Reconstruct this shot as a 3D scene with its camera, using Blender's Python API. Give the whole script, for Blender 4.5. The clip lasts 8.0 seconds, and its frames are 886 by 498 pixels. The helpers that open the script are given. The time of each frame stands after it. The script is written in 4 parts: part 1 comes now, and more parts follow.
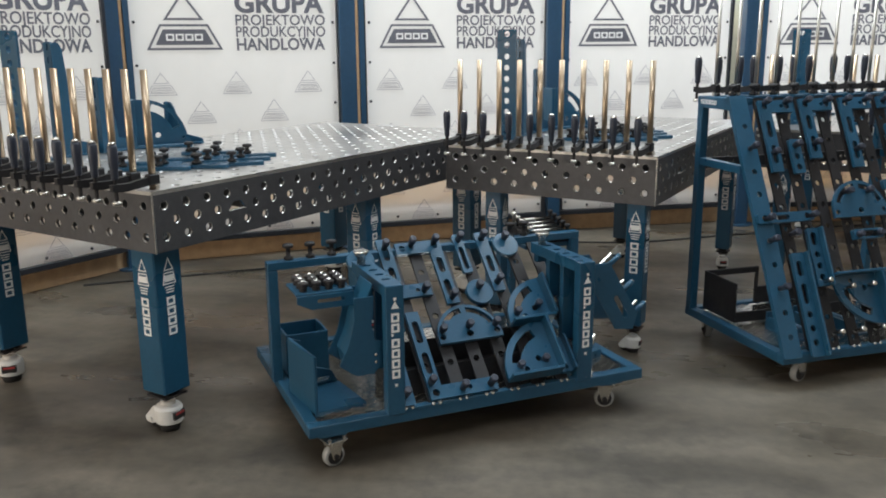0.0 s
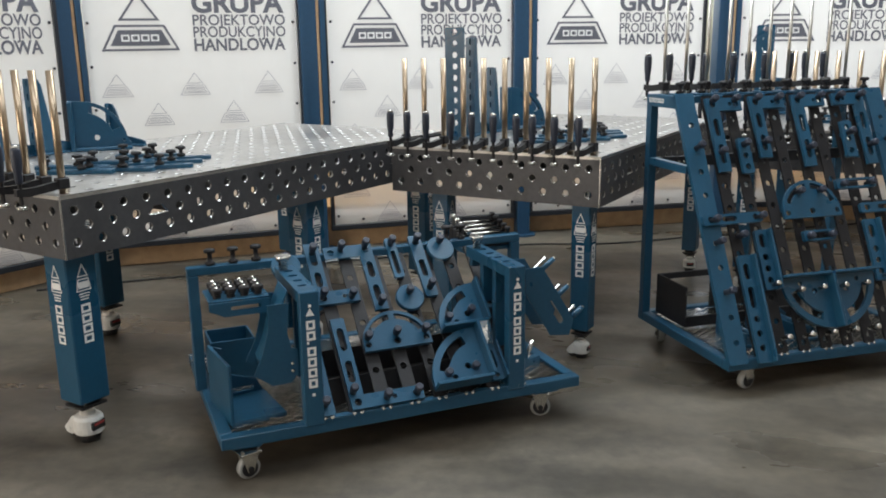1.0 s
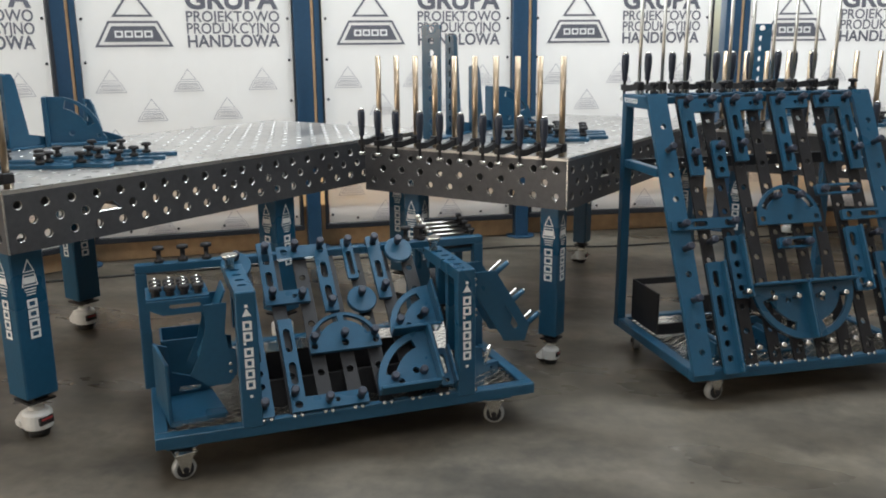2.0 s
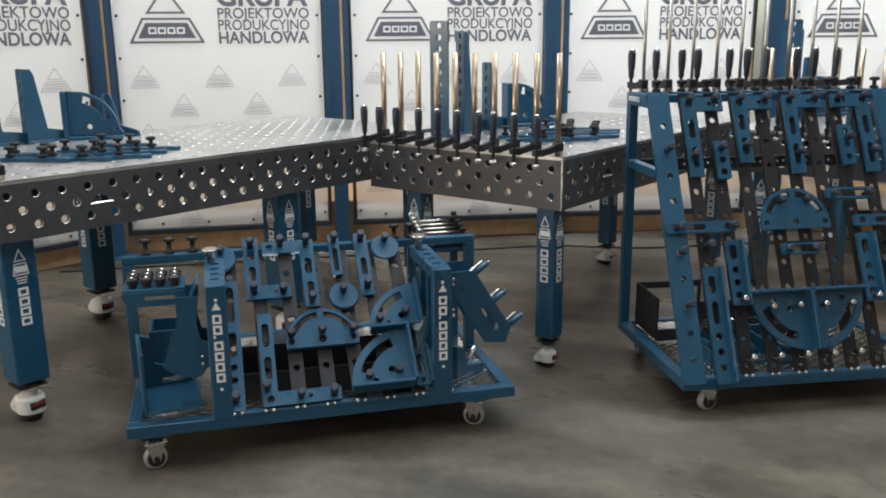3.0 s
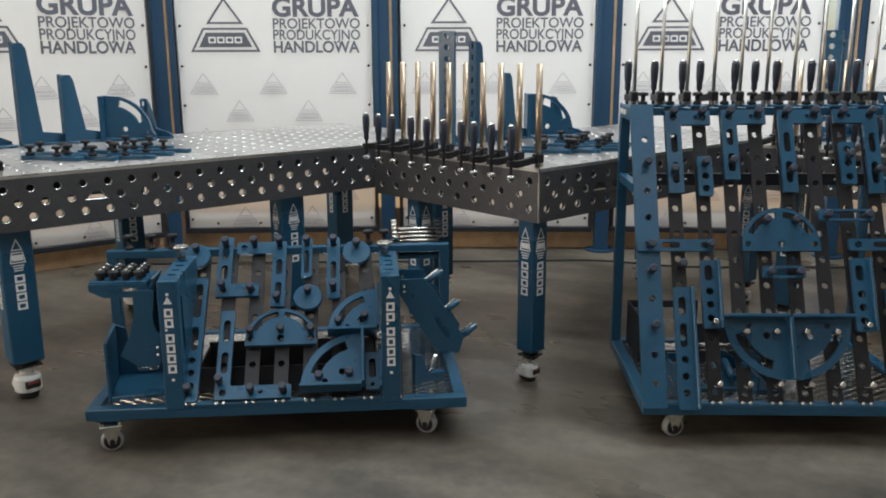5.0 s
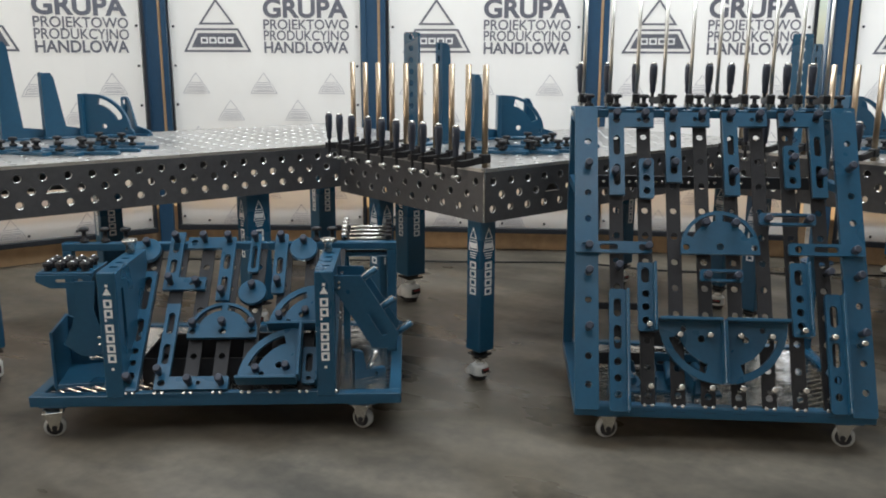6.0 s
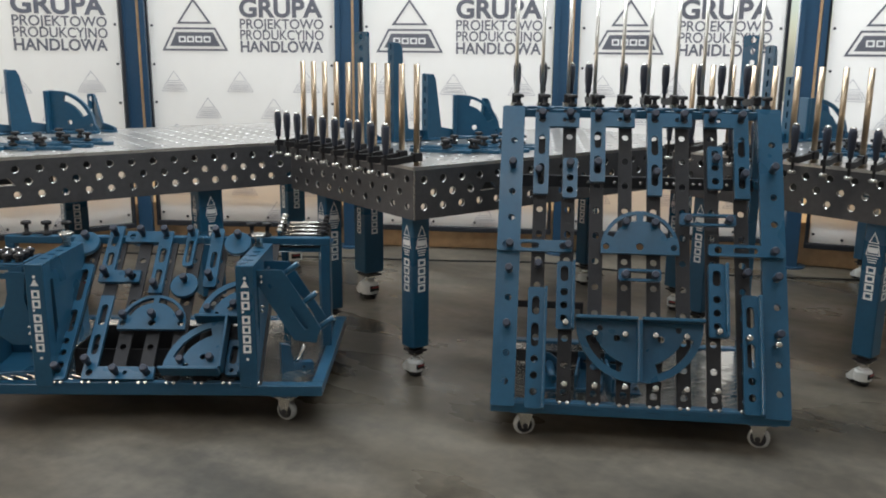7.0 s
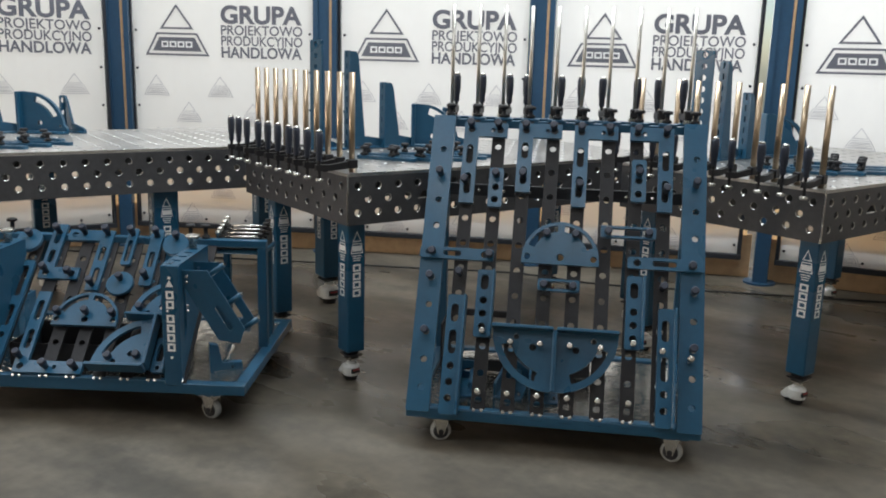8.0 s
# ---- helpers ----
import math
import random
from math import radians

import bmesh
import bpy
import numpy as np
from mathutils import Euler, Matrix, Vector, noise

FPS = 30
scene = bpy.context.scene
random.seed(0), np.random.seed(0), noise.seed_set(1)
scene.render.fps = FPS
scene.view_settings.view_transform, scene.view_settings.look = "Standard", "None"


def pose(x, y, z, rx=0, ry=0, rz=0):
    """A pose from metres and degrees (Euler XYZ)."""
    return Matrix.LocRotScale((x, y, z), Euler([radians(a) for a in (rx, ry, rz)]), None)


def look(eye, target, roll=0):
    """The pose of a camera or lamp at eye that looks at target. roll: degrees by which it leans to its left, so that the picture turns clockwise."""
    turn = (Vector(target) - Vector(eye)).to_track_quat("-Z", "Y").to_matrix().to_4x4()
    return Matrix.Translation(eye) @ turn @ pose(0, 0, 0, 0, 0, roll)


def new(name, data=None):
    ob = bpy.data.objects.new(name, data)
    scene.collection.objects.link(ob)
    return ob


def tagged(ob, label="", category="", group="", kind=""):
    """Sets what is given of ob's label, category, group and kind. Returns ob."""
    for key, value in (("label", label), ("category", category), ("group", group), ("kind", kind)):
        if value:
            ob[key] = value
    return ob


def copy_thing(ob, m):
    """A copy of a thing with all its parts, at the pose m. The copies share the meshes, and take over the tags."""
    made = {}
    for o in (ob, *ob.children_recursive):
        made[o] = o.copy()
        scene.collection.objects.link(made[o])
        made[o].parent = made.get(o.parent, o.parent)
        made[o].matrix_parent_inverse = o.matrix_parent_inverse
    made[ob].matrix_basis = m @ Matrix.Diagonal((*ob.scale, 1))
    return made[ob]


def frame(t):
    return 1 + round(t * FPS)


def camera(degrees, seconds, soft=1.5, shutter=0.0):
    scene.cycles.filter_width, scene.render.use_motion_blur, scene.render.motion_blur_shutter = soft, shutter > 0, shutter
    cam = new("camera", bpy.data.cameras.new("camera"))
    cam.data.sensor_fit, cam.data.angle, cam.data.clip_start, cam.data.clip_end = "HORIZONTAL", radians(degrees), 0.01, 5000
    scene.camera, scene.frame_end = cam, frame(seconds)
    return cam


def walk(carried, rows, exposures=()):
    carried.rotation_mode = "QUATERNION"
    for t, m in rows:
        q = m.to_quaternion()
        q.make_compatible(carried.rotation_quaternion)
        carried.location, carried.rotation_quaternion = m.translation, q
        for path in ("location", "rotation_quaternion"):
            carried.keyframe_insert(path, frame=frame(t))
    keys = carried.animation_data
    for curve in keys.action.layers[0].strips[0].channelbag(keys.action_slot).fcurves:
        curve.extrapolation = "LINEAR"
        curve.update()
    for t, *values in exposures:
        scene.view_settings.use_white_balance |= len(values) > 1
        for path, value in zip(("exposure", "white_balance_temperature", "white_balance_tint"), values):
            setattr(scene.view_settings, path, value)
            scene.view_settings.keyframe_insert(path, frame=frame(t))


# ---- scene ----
cam = camera(54.2, 8.0, soft=1.9)
PATH = [
    (0, (0.462, 0.188, 1.439), (0.221, 2.117, 0.973), -0.4),
    (0.5, (0.598, 0.241, 1.434), (0.353, 2.171, 0.969), -0.5),
    (1, (0.758, 0.33, 1.426), (0.494, 2.257, 0.961), -0.8),
    (1.5, (0.911, 0.395, 1.421), (0.614, 2.317, 0.956), -0.7),
    (3, (1.419, 0.566, 1.416), (0.886, 2.435, 0.942), -0.5),
    (3.5, (1.566, 0.622, 1.422), (0.948, 2.465, 0.949), -0.8),
    (4, (1.717, 0.668, 1.423), (1.021, 2.485, 0.957), -0.8),
    (4.5, (1.882, 0.721, 1.416), (1.111, 2.508, 0.96), -0.5),
    (6, (2.41, 0.917, 1.4), (1.496, 2.64, 0.957), 0.2),
    (6.5, (2.612, 0.989, 1.403), (1.664, 2.694, 0.959), 0.3),
    (7, (2.786, 1.072, 1.398), (1.814, 2.763, 0.956), 0.5),
    (7.5, (2.971, 1.157, 1.396), (1.971, 2.834, 0.962), 1.0),
    (8, (3.154, 1.244, 1.404), (2.123, 2.904, 0.982), 1.6),
]
walk(cam, [(t, look(eye, target, roll)) for t, eye, target, roll in PATH],
     exposures=[(0, 0.02), (3.0, 0.08), (4.0, 0.08), (4.5, -0.10), (4.8, -0.09), (5.8, 0.03), (8, 0.06)])

# ---- light and exposure ----
scene.view_settings.exposure = 0.0
world = bpy.data.worlds.new("sky")
scene.world = world
world.use_nodes = True
wn = world.node_tree.nodes
sky = wn.new("ShaderNodeTexSky")
sky.sky_type, sky.sun_disc = "NISHITA", False
sky.sun_elevation, sky.sun_rotation = radians(35), radians(160)
world.node_tree.links.new(sky.outputs[0], wn["Background"].inputs[0])
wn["Background"].inputs[1].default_value = 0.10


def area_lamp(name, place, target, sx, sy, watts, colour):
    d = bpy.data.lights.new(name, "AREA")
    d.shape, d.size, d.size_y, d.energy, d.color = "RECTANGLE", sx, sy, watts, colour
    ob = new(name, d)
    ob.matrix_world = look(place, target)
    return ob


# daylight: tall windows behind the banner wall; overhead and rear-left fill are unseen additions
BACK, OVERHEAD_A, OVERHEAD_B, REAR_FILL = 196, 372, 118, 215
area_lamp("window_lamp", (0.2, 9.0, 2.5), (0.25, 6.0, 1.6), 9.0, 2.4, BACK, (0.97, 0.985, 1.0))
area_lamp("window_lamp", (-5.7, 5.2, 2.5), (-2.6, 4.2, 1.6), 3.6, 2.4, BACK * 0.42, (1.0, 0.98, 0.96))
area_lamp("overhead_fill_lamp", (0.4, 5.0, 5.35), (0.4, 5.01, 0), 7.0, 1.3, OVERHEAD_A, (0.86, 0.95, 1.0))
area_lamp("overhead_fill_lamp", (0.9, 0.1, 5.35), (0.9, 0.11, 0), 7.0, 1.3, OVERHEAD_B, (0.90, 0.96, 1.0))
# added warm fill from behind the camera's left, no known source
area_lamp("rear_left_fill_lamp", (-5.9, -1.5, 1.9), (0, 0.6, 1.6), 3.0, 3.0, REAR_FILL, (1.0, 0.87, 0.72))


# ---- materials ----
def material(name, colour, rough=0.5, metal=0.0, grain=0.06, scale=30.0, bump=0.05, wear=None, wear_amount=0.0, rough_var=0.1, big=2.5):
    m = bpy.data.materials.new(name)
    m.use_nodes = True
    n, l = m.node_tree.nodes, m.node_tree.links
    b = n["Principled BSDF"]
    co = n.new("ShaderNodeTexCoord")
    fine, large = n.new("ShaderNodeTexNoise"), n.new("ShaderNodeTexNoise")
    fine.inputs["Scale"].default_value, fine.inputs["Detail"].default_value = scale, 5
    large.inputs["Scale"].default_value, large.inputs["Detail"].default_value = big, 3
    for t in (fine, large):
        l.new(co.outputs["Object"], t.inputs["Vector"])
    info = n.new("ShaderNodeObjectInfo")
    add = n.new("ShaderNodeMath"); add.operation = "ADD"
    l.new(fine.outputs["Fac"], add.inputs[0]); l.new(large.outputs["Fac"], add.inputs[1])
    add2 = n.new("ShaderNodeMath"); add2.operation = "MULTIPLY_ADD"
    l.new(info.outputs["Random"], add2.inputs[0]); add2.inputs[1].default_value = 0.35
    l.new(add.outputs[0], add2.inputs[2])
    rng = n.new("ShaderNodeMapRange")
    rng.inputs["From Min"].default_value, rng.inputs["From Max"].default_value = 0.7, 1.7
    rng.inputs["To Min"].default_value, rng.inputs["To Max"].default_value = 1 - grain * 2, 1 + grain * 2
    l.new(add2.outputs[0], rng.inputs["Value"])
    mul = n.new("ShaderNodeMix"); mul.data_type, mul.blend_type = "RGBA", "MULTIPLY"
    mul.inputs["Factor"].default_value = 1.0
    mul.inputs["A"].default_value = (*colour, 1)
    l.new(rng.outputs["Result"], mul.inputs["B"])
    out = mul.outputs["Result"]
    if wear:
        spots = n.new("ShaderNodeTexNoise")
        spots.inputs["Scale"].default_value, spots.inputs["Detail"].default_value = big * 3.1, 8
        spots.inputs["Roughness"].default_value = 0.7
        l.new(co.outputs["Object"], spots.inputs["Vector"])
        ramp = n.new("ShaderNodeMapRange")
        ramp.inputs["From Min"].default_value, ramp.inputs["From Max"].default_value = 0.52, 0.70
        ramp.inputs["To Max"].default_value = wear_amount
        l.new(spots.outputs["Fac"], ramp.inputs["Value"])
        mix = n.new("ShaderNodeMix"); mix.data_type = "RGBA"
        l.new(ramp.outputs["Result"], mix.inputs["Factor"])
        l.new(out, mix.inputs["A"]); mix.inputs["B"].default_value = (*wear, 1)
        out = mix.outputs["Result"]
    l.new(out, b.inputs["Base Color"])
    rr = n.new("ShaderNodeMapRange")
    rr.inputs["From Min"].default_value, rr.inputs["From Max"].default_value = 0.3, 0.7
    rr.inputs["To Min"].default_value, rr.inputs["To Max"].default_value = max(0.03, rough - rough_var), min(1, rough + rough_var)
    l.new(large.outputs["Fac"], rr.inputs["Value"])
    l.new(rr.outputs["Result"], b.inputs["Roughness"])
    b.inputs["Metallic"].default_value = metal
    if bump:
        bp = n.new("ShaderNodeBump")
        bp.inputs["Strength"].default_value, bp.inputs["Distance"].default_value = bump, 0.004
        l.new(fine.outputs["Fac"], bp.inputs["Height"])
        l.new(bp.outputs["Normal"], b.inputs["Normal"])
    return m


BLUE = material("blue_paint", (0.015, 0.080, 0.148), 0.33, 0.0, 0.08, 60, 0.05, (0.03, 0.07, 0.12), 0.35)
BLUE_WALL = material("blue_post_paint", (0.018, 0.062, 0.122), 0.42, 0.0, 0.08, 40, 0.04)
BLACK = material("blackened_steel", (0.021, 0.020, 0.022), 0.50, 0.0, 0.15, 50, 0.08, (0.05, 0.045, 0.04), 0.3)
BLACK.node_tree.nodes["Principled BSDF"].inputs["Specular IOR Level"].default_value = 0.3
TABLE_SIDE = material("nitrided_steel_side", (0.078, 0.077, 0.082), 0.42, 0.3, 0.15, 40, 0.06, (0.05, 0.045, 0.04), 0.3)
# worn top of the same steel, base colour paled for the wall's reflection
TABLE_TOP = material("nitrided_steel_top_paled", (0.55, 0.53, 0.51), 0.36, 0.95, 0.12, 25, 0.05, (0.40, 0.37, 0.33), 0.5, 0.07)
BRIGHT = material("ground_steel_edge", (0.55, 0.54, 0.52), 0.25, 1.0, 0.06, 80, 0.02)
DULL_EDGE = material("dull_hole_edge", (0.34, 0.33, 0.32), 0.38, 1.0, 0.08, 80, 0.02)
CHROME = material("bright_steel", (0.62, 0.60, 0.56), 0.27, 1.0, 0.06, 60, 0.02, None, 0, 0.05)
# ground steel; the warm tint paints in orange light reflected by the rods
ROD = material("warm_tinted_rod_steel", (0.50, 0.39, 0.28), 0.32, 1.0, 0.08, 50, 0.03, None, 0, 0.06)
LONG_ROD = material("long_rod_steel", (0.60, 0.57, 0.52), 0.32, 1.0, 0.08, 50, 0.03, None, 0, 0.06)
ZINC = material("zinc_plate", (0.88, 0.87, 0.84), 0.16, 1.0, 0.05, 60, 0.02, (0.55, 0.53, 0.50), 0.25, 0.05)
GRIP = material("dark_grip", (0.030, 0.037, 0.058), 0.45, 0.0, 0.1, 80, 0.05)
RUBBER = material("black_rubber", (0.015, 0.015, 0.015), 0.7, 0.0, 0.1, 80, 0.1)
WHITE_PAINT = material("white_caster", (0.72, 0.71, 0.68), 0.4, 0.0, 0.04, 50, 0.03, (0.35, 0.32, 0.28), 0.4)
CLEAR = material("grey_wheel", (0.36, 0.36, 0.35), 0.25, 0.1, 0.08, 60, 0.03, (0.2, 0.19, 0.17), 0.5)
RED = material("red_pedal", (0.35, 0.03, 0.03), 0.4)


def cloth():
    """Printed white cloth that lets the daylight behind it through."""
    m = material("white_banner", (0.80, 0.79, 0.765), 0.6, 0.0, 0.02, 12, 0.04, None, 0, 0.08, 1.2)
    n, l = m.node_tree.nodes, m.node_tree.links
    tr, mix = n.new("ShaderNodeBsdfTranslucent"), n.new("ShaderNodeMixShader")
    tr.inputs["Color"].default_value = (0.78, 0.765, 0.735, 1)
    mix.inputs[0].default_value = 0.5
    l.new(n["Principled BSDF"].outputs[0], mix.inputs[1]); l.new(tr.outputs[0], mix.inputs[2])
    l.new(mix.outputs[0], n["Material Output"].inputs[0])
    return m


SHEET = cloth()


def tan_light_filter():
    """Unseen thin tan sheet added behind the banner feet; it dims and warms passing daylight."""
    m = material("tan_light_filter", (0.55, 0.40, 0.24), 0.7, 0.0, 0.08, 12, 0.05)
    n, l = m.node_tree.nodes, m.node_tree.links
    tr, mix = n.new("ShaderNodeBsdfTranslucent"), n.new("ShaderNodeMixShader")
    tr.inputs["Color"].default_value = (0.95, 0.76, 0.52, 1)
    mix.inputs[0].default_value = 0.85
    l.new(n["Principled BSDF"].outputs[0], mix.inputs[1]); l.new(tr.outputs[0], mix.inputs[2])
    l.new(mix.outputs[0], n["Material Output"].inputs[0])
    return m


LIGHT_FILTER = tan_light_filter()
INK = material("dark_print", (0.135, 0.137, 0.165), 0.55, 0.0, 0.05, 40, 0.0)
INK_PALE = material("pale_print", (0.40, 0.39, 0.42), 0.55, 0.0, 0.03, 40, 0.0)
WHITE_PRINT = material("white_print", (0.86, 0.86, 0.85), 0.5, 0.0, 0.04, 60, 0.0)
RAIL = material("dark_rail", (0.018, 0.020, 0.026), 0.5, 0.1, 0.1, 40, 0.04)
PLY = material("plywood", (0.52, 0.34, 0.19), 0.6, 0.0, 0.12, 18, 0.08, (0.36, 0.22, 0.11), 0.5)
PLASTER = material("hall_wall", (0.70, 0.67, 0.62), 0.8, 0.0, 0.06, 8, 0.1)
ROOF = material("hall_roof", (0.70, 0.69, 0.67), 0.7, 0.0, 0.05, 8, 0.05)


def concrete():
    m = material("worn_concrete", (0.097, 0.083, 0.064), 0.40, 0.0, 0.24, 18, 0.12, (0.046, 0.040, 0.033), 0.8, 0.16, 0.9)
    n, l = m.node_tree.nodes, m.node_tree.links
    b = n["Principled BSDF"]
    co = n.new("ShaderNodeTexCoord")
    mp = n.new("ShaderNodeMapping")
    mp.inputs["Rotation"].default_value = (0, 0, radians(24))
    mp.inputs["Scale"].default_value = (0.8, 1.9, 1)
    l.new(co.outputs["Object"], mp.inputs["Vector"])
    streak = n.new("ShaderNodeTexNoise")
    streak.inputs["Scale"].default_value, streak.inputs["Detail"].default_value = 1.5, 8
    l.new(mp.outputs["Vector"], streak.inputs["Vector"])
    rg = n.new("ShaderNodeMapRange")
    rg.inputs["From Min"].default_value, rg.inputs["From Max"].default_value = 0.35, 0.68
    rg.inputs["To Min"].default_value, rg.inputs["To Max"].default_value = 0.58, 1.42
    l.new(streak.outputs["Fac"], rg.inputs["Value"])
    mix = n.new("ShaderNodeMix"); mix.data_type, mix.blend_type = "RGBA", "MULTIPLY"
    mix.inputs["Factor"].default_value = 1.0
    src = b.inputs["Base Color"].links[0].from_socket
    l.new(src, mix.inputs["A"]); l.new(rg.outputs["Result"], mix.inputs["B"])
    l.new(mix.outputs["Result"], b.inputs["Base Color"])
    polish = n.new("ShaderNodeTexNoise")
    polish.inputs["Scale"].default_value, polish.inputs["Detail"].default_value = 0.9, 5
    l.new(mp.outputs["Vector"], polish.inputs["Vector"])
    pr = n.new("ShaderNodeMapRange")
    pr.inputs["From Min"].default_value, pr.inputs["From Max"].default_value = 0.40, 0.62
    pr.inputs["To Min"].default_value, pr.inputs["To Max"].default_value = 0.55, 0.20
    l.new(polish.outputs["Fac"], pr.inputs["Value"])
    l.new(pr.outputs["Result"], b.inputs["Roughness"])
    return m


CONCRETE = concrete()


# ---- mesh helpers ----
def finish(bm):
    bmesh.ops.recalc_face_normals(bm, faces=bm.faces)


def mesh_of(name, bm, mat, smooth=False):
    finish(bm)
    me = bpy.data.meshes.new(name)
    bm.to_mesh(me)
    bm.free()
    me.materials.append(mat)
    if smooth:
        me.polygons.foreach_set("use_smooth", [len(p.vertices) == 4 for p in me.polygons])
    return me


def part(name, bm, mat, parent=None, label="", smooth=False, at=None):
    ob = new(name, mesh_of(name, bm, mat, smooth) if isinstance(bm, bmesh.types.BMesh) else bm)
    if parent is not None:
        ob.parent = parent
    if at is not None:
        ob.matrix_basis = at
    if label:
        ob["label"] = label
    return ob


def thing(name, m, label, category, group="", kind=""):
    ob = new(name)
    ob.empty_display_size = 0.05
    ob.matrix_basis = m
    return tagged(ob, label, category, group, kind)


def single(name, bm, mat, m, label, category, group="", kind="", smooth=False):
    ob = part(name, bm, mat, None, "", smooth, m)
    return tagged(ob, label, category, group, kind)


def B():
    return bmesh.new()


def box(bm, x0, x1, y0, y1, z0, z1, m=None, bevel=0.0):
    tmp = bmesh.new()
    r = bmesh.ops.create_cube(tmp, size=1)
    for v in tmp.verts:
        v.co = Vector(((x0 + x1) / 2 + v.co.x * (x1 - x0), (y0 + y1) / 2 + v.co.y * (y1 - y0), (z0 + z1) / 2 + v.co.z * (z1 - z0)))
    if bevel:
        bmesh.ops.bevel(tmp, geom=tmp.edges[:], offset=bevel, segments=1, affect="EDGES")
    merge(bm, tmp, m)
    return bm


def merge(bm, tmp, m=None):
    if m is not None:
        tmp.transform(m)
    me = bpy.data.meshes.new("tmp")
    tmp.to_mesh(me)
    tmp.free()
    bm.from_mesh(me)
    bpy.data.meshes.remove(me)


def cyl(bm, p0, p1, r0, r1=None, n=12, m=None):
    p0, p1 = Vector(p0), Vector(p1)
    d = p1 - p0
    q = d.to_track_quat("Z", "Y").to_matrix().to_4x4()
    tmp = bmesh.new()
    bmesh.ops.create_cone(tmp, cap_ends=True, segments=n, radius1=r0, radius2=r0 if r1 is None else r1, depth=d.length,
                          matrix=Matrix.Translation((p0 + p1) / 2) @ q)
    merge(bm, tmp, m)
    return bm


def lathe(bm, profile, n=12, m=None):
    """profile: (radius, z) from below to above."""
    tmp = bmesh.new()
    rings = [[tmp.verts.new((r * math.cos(2 * math.pi * k / n), r * math.sin(2 * math.pi * k / n), z)) for k in range(n)] for r, z in profile]
    for a, b in zip(rings, rings[1:]):
        for k in range(n):
            tmp.faces.new((a[k], a[(k + 1) % n], b[(k + 1) % n], b[k]))
    tmp.faces.new(rings[0][::-1]); tmp.faces.new(rings[-1])
    merge(bm, tmp, m)
    return bm


def circle(x, y, r=0.014, n=12):
    return [(x + r * math.cos(2 * math.pi * k / n), y + r * math.sin(2 * math.pi * k / n)) for k in range(n)]


def slot(x, y, length, width, turn=0.0):
    r, h = width / 2, (length - width) / 2
    pts = [(h + r * math.cos(a), r * math.sin(a)) for a in (radians(d) for d in range(-90, 91, 30))]
    pts += [(-h + r * math.cos(a), r * math.sin(a)) for a in (radians(d) for d in range(90, 271, 30))]
    c, s = math.cos(radians(turn)), math.sin(radians(turn))
    return [(x + c * a - s * b, y + s * a + c * b) for a, b in pts]


def arc_slot(x, y, r, width, a0, a1, n=14):
    ks = [radians(a0 + (a1 - a0) * k / n) for k in range(n + 1)]
    return [(x + (r + width / 2) * math.cos(a), y + (r + width / 2) * math.sin(a)) for a in ks] + \
           [(x + (r - width / 2) * math.cos(a), y + (r - width / 2) * math.sin(a)) for a in reversed(ks)]


def rrect(x0, y0, x1, y1, r=0.012):
    pts = []
    for cx, cy, a in ((x1 - r, y1 - r, 0), (x0 + r, y1 - r, 90), (x0 + r, y0 + r, 180), (x1 - r, y0 + r, 270)):
        pts += [(cx + r * math.cos(radians(a + d)), cy + r * math.sin(radians(a + d))) for d in (0, 45, 90)]
    return pts


def plate(bm, outline, holes=(), t=0.012, m=None, z=0.0):
    """A flat plate in the xy plane from z to z + t, with its holes cut through."""
    tmp = bmesh.new()
    edges = []
    for loop in (outline, *holes):
        vs = [tmp.verts.new((x, y, z)) for x, y in loop]
        edges += [tmp.edges.new((vs[k], vs[(k + 1) % len(vs)])) for k in range(len(vs))]
    bmesh.ops.triangle_fill(tmp, use_beauty=True, use_dissolve=False, edges=edges, normal=(0, 0, 1))
    r = bmesh.ops.extrude_face_region(tmp, geom=tmp.faces[:])
    for v in r["geom"]:
        if isinstance(v, bmesh.types.BMVert):
            v.co.z += t
    merge(bm, tmp, m)
    return bm


def holed_cell(vs, fs, o, ax, ay, x0, x1, y0, y1, loop, nrm, depth):
    """One rectangle of sheet with one opening in it, its inner edge running down by depth along -nrm."""
    outer = [(x0 + (x1 - x0) * k / 4, y0) for k in range(4)] + [(x1, y0 + (y1 - y0) * k / 4) for k in range(4)]
    outer += [(x1 - (x1 - x0) * k / 4, y1) for k in range(4)] + [(x0, y1 - (y1 - y0) * k / 4) for k in range(4)]
    cx, cy = sum(p[0] for p in loop) / 16, sum(p[1] for p in loop) / 16
    wide = [(cx + (x - cx) * 1.2, cy + (y - cy) * 1.2) for x, y in loop]
    b = len(vs)
    vs += [o + ax * x + ay * y for x, y in outer] + [o + ax * x + ay * y for x, y in wide]
    vs += [o + ax * x + ay * y - nrm * 0.0028 for x, y in loop] + [o + ax * x + ay * y - nrm * depth for x, y in loop]
    for k in range(16):
        j = (k + 1) % 16
        for r in (0, 16, 32):
            fs.append((b + r + k, b + r + j, b + r + 16 + j, b + r + 16 + k))


def round_loop(cx, cy, r):
    return [(cx + r * math.cos(radians(225 + 22.5 * k)), cy + r * math.sin(radians(225 + 22.5 * k))) for k in range(16)]


